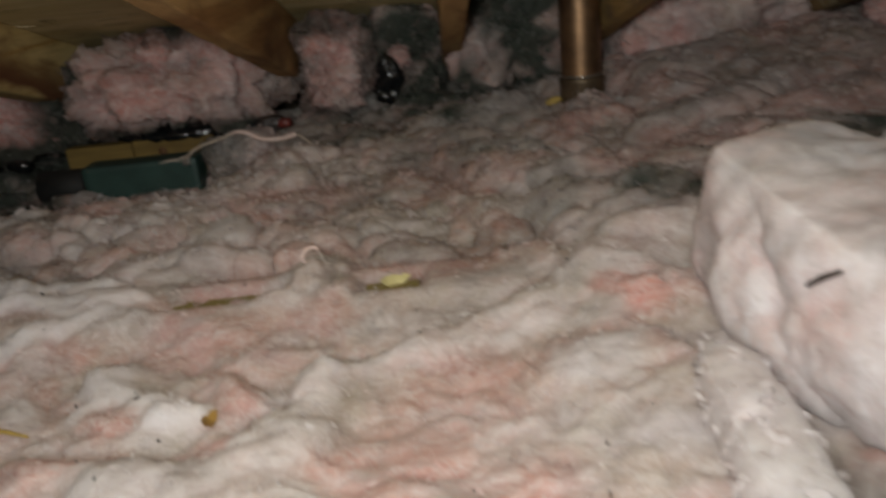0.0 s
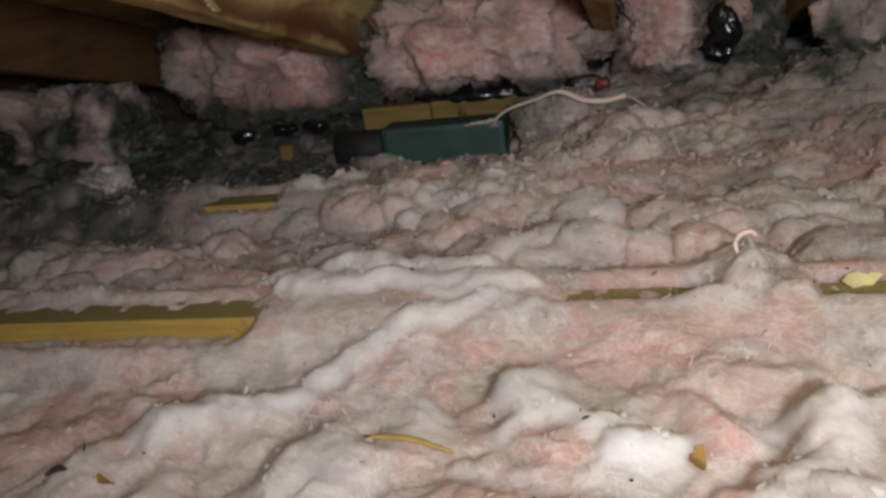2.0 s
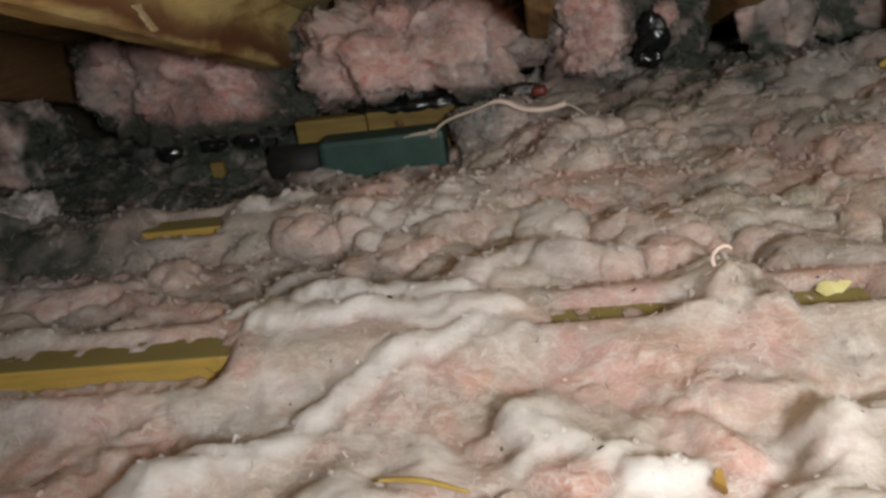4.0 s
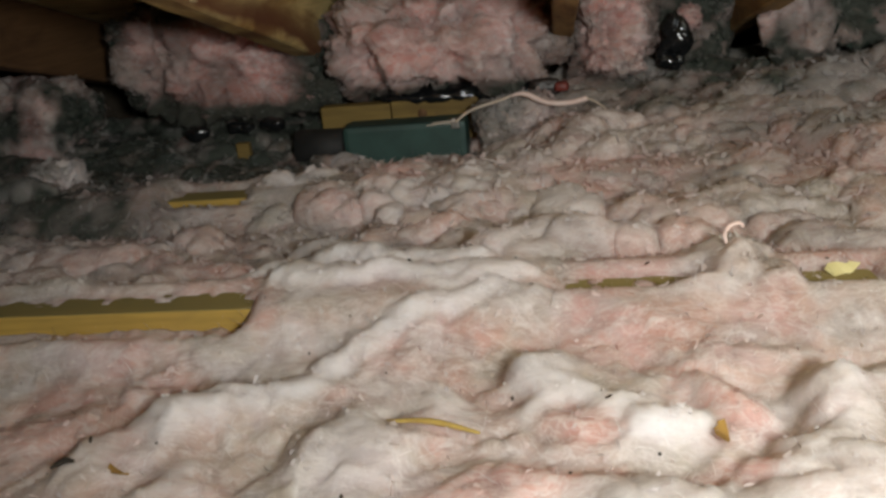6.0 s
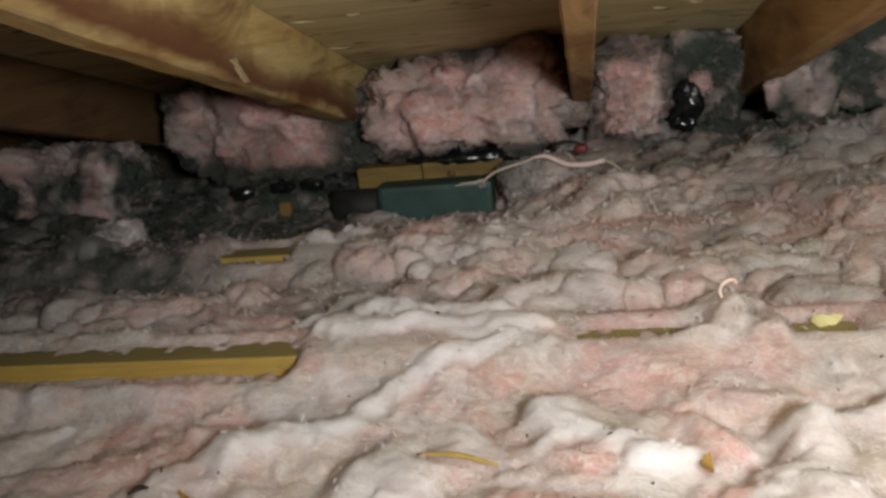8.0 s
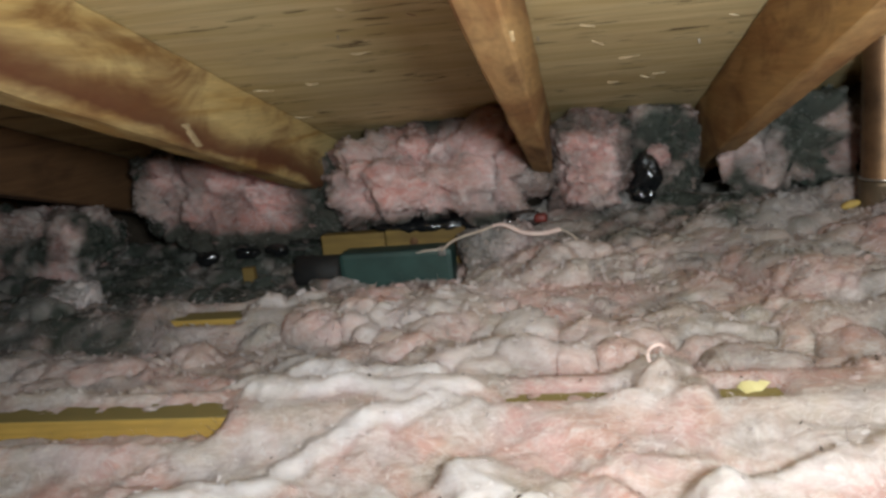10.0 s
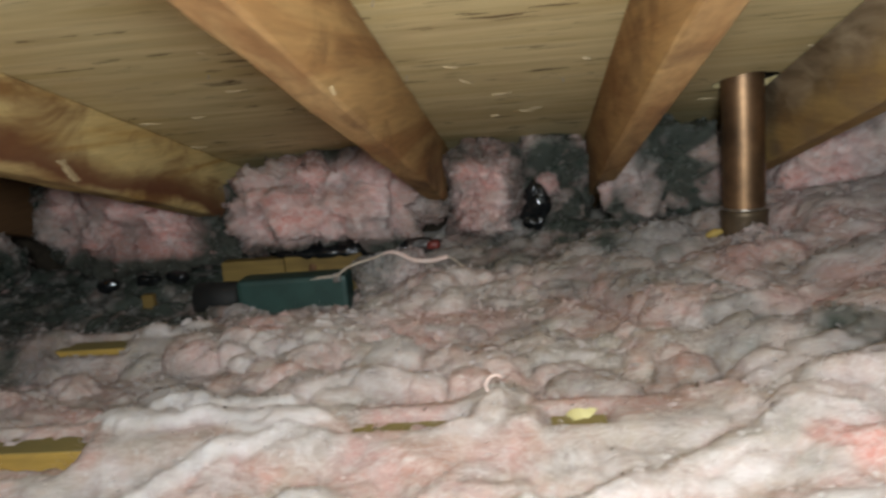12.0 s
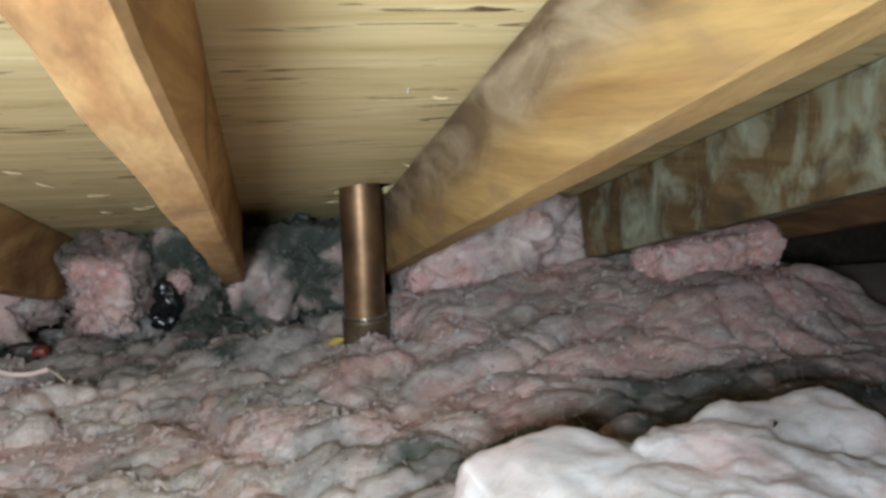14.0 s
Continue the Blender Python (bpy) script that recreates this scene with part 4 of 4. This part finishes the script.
fluff("red_sleeve", (-0.372, 1.93, 0.212), (0.018, 0.02, 0.012), 9, 0, 0, 0, 0.3, 0.5, 3, "small dull red plastic sleeve in a gap", "sleeve", mat=RED_PLASTIC)

# ---- nails and splinters under the plywood ----
rng = random.Random(21)
spots = [(-0.64, 1.345), (-0.611, 1.227), (-0.27, 1.42), (-0.25, 1.512), (-0.06, 1.57), (-0.13, 1.80), (-0.60, 1.98), (-0.80, 1.62)]
while len(spots) < 46:
    spots.append((rng.uniform(-1.4, 0.75), rng.uniform(0.75, 2.2)))
for k, (x, y) in enumerate(spots):
    z = rafter_z(y) + DEPTH
    if k % 4 == 0:
        part("nail", tube_bm([(x, y, z + 0.005), (x + rng.uniform(-.003, .003), y - 0.002, z - rng.uniform(.004, .009))], [0.0014, 0.0009], 6), STEEL, ceiling, "bright nail tip")
    else:
        a, ln = rng.gauss(0, 0.3), rng.uniform(0.015, 0.06)
        part("splinter", tube_bm([(x, y, z + 0.002), (x + ln * .5 * math.cos(a), y + ln * .5 * math.sin(a), rafter_z(y + ln * .5 * math.sin(a)) + DEPTH - rng.uniform(.001, .003)), (x + ln * math.cos(a), y + ln * math.sin(a), rafter_z(y + ln * math.sin(a)) + DEPTH - rng.uniform(.001, .005))],
                             [0.0008, 0.0011, 0.0003], 5), SPLINTER, ceiling, "pale raised wood splinter")


# ---- loose fibres, crumbs and litter on the wool ----
def surface_z(x, y):
    i, j = np.clip(np.searchsorted(GX, x), 0, len(GX) - 1), np.clip(np.searchsorted(GY, y), 0, len(GY) - 1)
    return BZ[j * len(GX) + i]


pick = np.random.RandomState(3)
W = len(GX)
inner = np.flatnonzero((BX > -1.6) & (BX < 1.2) & (BY > 0.3) & (BY < 2.1))
bare_wood = (BX < -0.73) & (BX > -1.4) & (BZ < 0.150) & ((np.abs(BY - 1.0165) < 0.032) | (np.abs(BY - 1.4815) < 0.032))
inner = inner[~bare_wood[inner]]
inner = inner[(inner % W > 0) & (inner % W < W - 1) & (inner // W > 0) & (inner // W < len(GY) - 1)]
spot = pick.choice(inner, 20000)
nx, ny = -(BZ[spot + 1] - BZ[spot - 1]) / (2 * (GX[1] - GX[0])), -(BZ[spot + W] - BZ[spot - W]) / (2 * (GY[1] - GY[0]))
nn = np.column_stack([nx, ny, np.ones(len(spot))])
nn /= np.linalg.norm(nn, axis=1, keepdims=True)
tint = BT[spot].copy()
tint[:, 1] = np.clip(tint[:, 1] + 0.5 * (1 - tint[:, 2]), 0, 1)
strands("wool_fibres", np.column_stack([BX[spot], BY[spot], BZ[spot]]), nn, tint, 0.024, 0.0007, 0.5, 1, "fine loose white and pink fibreglass fibres on the wool")

wisp = pick.choice(len(spot), 3000)
white_tint = tint[wisp].copy()
white_tint[:, 1] = np.clip(white_tint[:, 1] + 0.5 * (1 - white_tint[:, 2]), 0, 1)
strands("wool_fibres", np.column_stack([BX[spot], BY[spot], BZ[spot]])[wisp], nn[wisp], white_tint, 0.034, 0.0011, 0.3, 6, "long white wisps of fibreglass lying on the wool")
spot = pick.choice(inner, 22000)
spot = spot[pick.uniform(0, 1, len(spot)) < 0.42 + 0.58 * smooth(0.95, 1.2, BY[spot]) * smooth(0.6, 0.25, BX[spot])]
nx, ny = -(BZ[spot + 1] - BZ[spot - 1]) / (2 * (GX[1] - GX[0])), -(BZ[spot + W] - BZ[spot - W]) / (2 * (GY[1] - GY[0]))
nn = np.column_stack([nx, ny, np.ones(len(spot))])
nn /= np.linalg.norm(nn, axis=1, keepdims=True)
grow = 0.52 + 0.6 * smooth(0.7, 1.6, BY[spot])
at = np.column_stack([BX[spot], BY[spot], BZ[spot]])
fringe("wispy_wool", at, nn, BT[spot], 0.0120 * grow, 0.0056 * grow, 12, "thin ragged wisps standing out of the fibreglass wool")


crumbs = bmesh.new()
rng = random.Random(8)
for _ in range(100):
    x, y = rng.uniform(-1.0, 0.45), rng.uniform(0.5, 1.5)
    r = rng.uniform(0.0008, 0.0021)
    m = Matrix.Translation((x, y, surface_z(x, y) + 0.001)) @ pose(0, 0, 0, rng.uniform(0, 180), rng.uniform(0, 180), rng.uniform(0, 180)) @ Matrix.Diagonal((r * rng.uniform(1, 3), r, r * 0.6, 1))
    bmesh.ops.create_icosphere(crumbs, subdivisions=1, radius=1, matrix=m)
tagged(mesh_object("crumbs", crumbs, CRUMB), "small black crumbs of debris scattered on the wool", "debris", kind="stuff")


def sliver(name, a, b, width, mat, label, category, lift=0.004, bend=0.004):
    """A thin split stick lying on the wool from a to b."""
    za, zb = surface_z(*a) + lift, surface_z(*b) + lift
    mid = ((a[0] + b[0]) / 2, (a[1] + b[1]) / 2 + bend, max((za + zb) / 2, surface_z((a[0] + b[0]) / 2, (a[1] + b[1]) / 2) + lift * 0.6))
    pts = curve_points([(*a, za), mid, (*b, zb)], 5)
    radii = [width * (0.35 + 0.65 * math.sin(math.pi * (k + 0.6) / (len(pts) + 0.2))) for k in range(len(pts))]
    return tagged(mesh_object(name, tube_bm(pts, radii, 6), mat, True), label, category)


sliver("wood_sliver", (-0.556, 0.779), (-0.468, 0.752), 0.0030, STICK, "yellow split wood sliver lying on the wool", "stick")
sliver("bark_chip", (-0.160, 1.350), (-0.140, 1.370), 0.003, CRUMB, "small dark bark chip on the wool", "debris")
sliver("bark_chip", (-0.860, 0.728), (-0.838, 0.732), 0.003, CRUMB, "small dark bark chip on the wool", "debris")
z = surface_z(-0.204, 1.045) - 0.004
tagged(mesh_object("wool_curl", tube_bm(curve_points([(-0.204, 1.045, z), (-0.208, 1.045, z + 0.014), (-0.202, 1.046, z + 0.024), (-0.192, 1.048, z + 0.026), (-0.187, 1.05, z + 0.021)]), 0.0024, 6), CABLE, True),
       "curled pale shred standing on the wool", "shred")


def leaf(x, y, size, turn, label, mat=LEAF, name="dry_leaf"):
    bm = bmesh.new()
    ring = [(-1.0, 0.0), (-0.55, 0.42), (0.0, 0.5), (0.4, 0.28), (0.6, 0.36), (1.0, 0.05), (0.55, -0.25), (0.1, -0.45), (-0.5, -0.38)]
    top = [bm.verts.new((a * size, b * size, 0.25 * size * (a * a - b * b))) for a, b in ring]
    bm.faces.new(top)
    bmesh.ops.triangulate(bm, faces=bm.faces[:])
    bmesh.ops.solidify(bm, geom=bm.faces[:], thickness=0.0008)
    ob = mesh_object(name, bm, mat)
    ob.matrix_world = pose(x, y, surface_z(x, y) + 0.004, 35, 0, turn)
    return tagged(ob, label, "leaf" if name == "dry_leaf" else "scrap")


leaf(-0.269, 0.735, 0.016, 80, "crumpled dry yellow-brown leaf scrap on the wool")
leaf(-0.790, 0.720, 0.015, 150, "curled dry brown leaf scrap on the wool")
leaf(-0.086, 1.030, 0.022, 15, "bright pale yellow scrap lying on a bare joist", PALE, "yellow_scrap")

fluff("wool_tuft", (0.300, 1.625, 0.222), (0.045, 0.035, 0.030), 131, 0.35, 0.15, 0.35, 0.5, 0.2, 4, "grey-pink wool tuft against the foot of the copper pipe", "insulation tuft", fibres=900)
fluff("wool_tuft", (-0.092, 2.040, 0.318), (0.022, 0.020, 0.022), 137, 0.75, 0.10, 0.05, 0.4, 0.2, 4, "small pink wool tuft beside a shiny black bag", "insulation tuft", fibres=200, torn_count=40, wisps=120)
fluff("wool_tuft", (-0.475, 1.880, 0.158), (0.090, 0.040, 0.062), 133, 0.35, 0.05, 0.45, 0.45, 0.3, 4, "dusty mauve wool tuft behind the loose cable", "insulation tuft", fibres=900)
fluff("wool_tuft", (-1.340, 1.545, 0.150), (0.060, 0.045, 0.050), 135, 0.0, 0.35, 0.30, 0.5, 0.2, 4, "pale grey-green wool tuft behind a joist", "insulation tuft", fibres=900)
sliver("wood_scrap", (0.215, 1.700), (0.245, 1.690), 0.009, STICK, "yellow wood scrap at the foot of the copper pipe", "wood scrap", lift=0.012)
tagged(mesh_object("bark_chip", tube_bm([(0.628, 0.852, 0.331), (0.633, 0.856, 0.3335), (0.637, 0.859, 0.3315)], [0.001, 0.0026, 0.001], 6), CRUMB, True), "tiny dark bark chip on the clean white batt", "debris")
sliver("bark_chip", (0.175, 1.440), (0.195, 1.447), 0.003, CRUMB, "small dark bark chip on the wool", "debris")
tagged(mesh_object("bark_strip", tube_bm([(0.2940, 0.642, 0.2640), (0.3000, 0.628, 0.2770), (0.3105, 0.616, 0.2865)], [0.0018, 0.0032, 0.0020], 6), CRUMB, True),
       "brown bark strip lying on the clean white batt", "bark")

for x, y, z, a, k in ((-1.105, 1.95, 0.165, 0.020, 141), (-1.030, 1.95, 0.168, 0.016, 142), (-1.20, 1.93, 0.160, 0.014, 143)):
    fluff("plastic_scrap", (x, y, z), (a * 1.5, a * 0.7, a * 0.7), k, 0, 0, 0, 0.9, 0.2, 3, "small crumpled scrap of shiny black plastic in dusty wool", "plastic scrap", "plastic scraps", mat=BLACK_PLASTIC, scale=2.5)
tagged(mesh_object("wood_scrap", box_bm((-1.104, 1.90, 0.085), (-1.074, 1.92, 0.138), 0.003), BOARD), "orange-brown wood scrap sunk in dusty wool", "wood scrap")


def smear(points, width, seed, parent):
    """A thin crust of dried plaster down the side of a rafter."""
    r = random.Random(seed)
    bm = bmesh.new()
    pts = curve_points(points, 8)
    rows = []
    for i, p in enumerate(pts):
        w = width * r.uniform(0.35, 1.0)
        rows.append([bm.verts.new(p + Vector((dx, dy, 0))) for dx, dy in ((-0.002, -w), (0.0012, -0.6 * w), (0.0016, 0.5 * w), (-0.002, w))])
    for a, b in zip(rows, rows[1:]):
        for k in range(3):
            bm.faces.new((a[k], a[k + 1], b[k + 1], b[k]))
    bmesh.ops.recalc_face_normals(bm, faces=bm.faces[:])
    return part("plaster_smear", bm, PLASTER, parent, "pale dried plaster smear")


smear([(-0.9145, 1.338, 0.516), (-0.9145, 1.358, 0.494), (-0.9145, 1.380, 0.474)], 0.019, 6, stained_rafter)
smear([(-0.3385, 0.910, 0.594), (-0.3385, 0.917, 0.588), (-0.3385, 0.926, 0.584)], 0.005, 7, flecked_rafter)
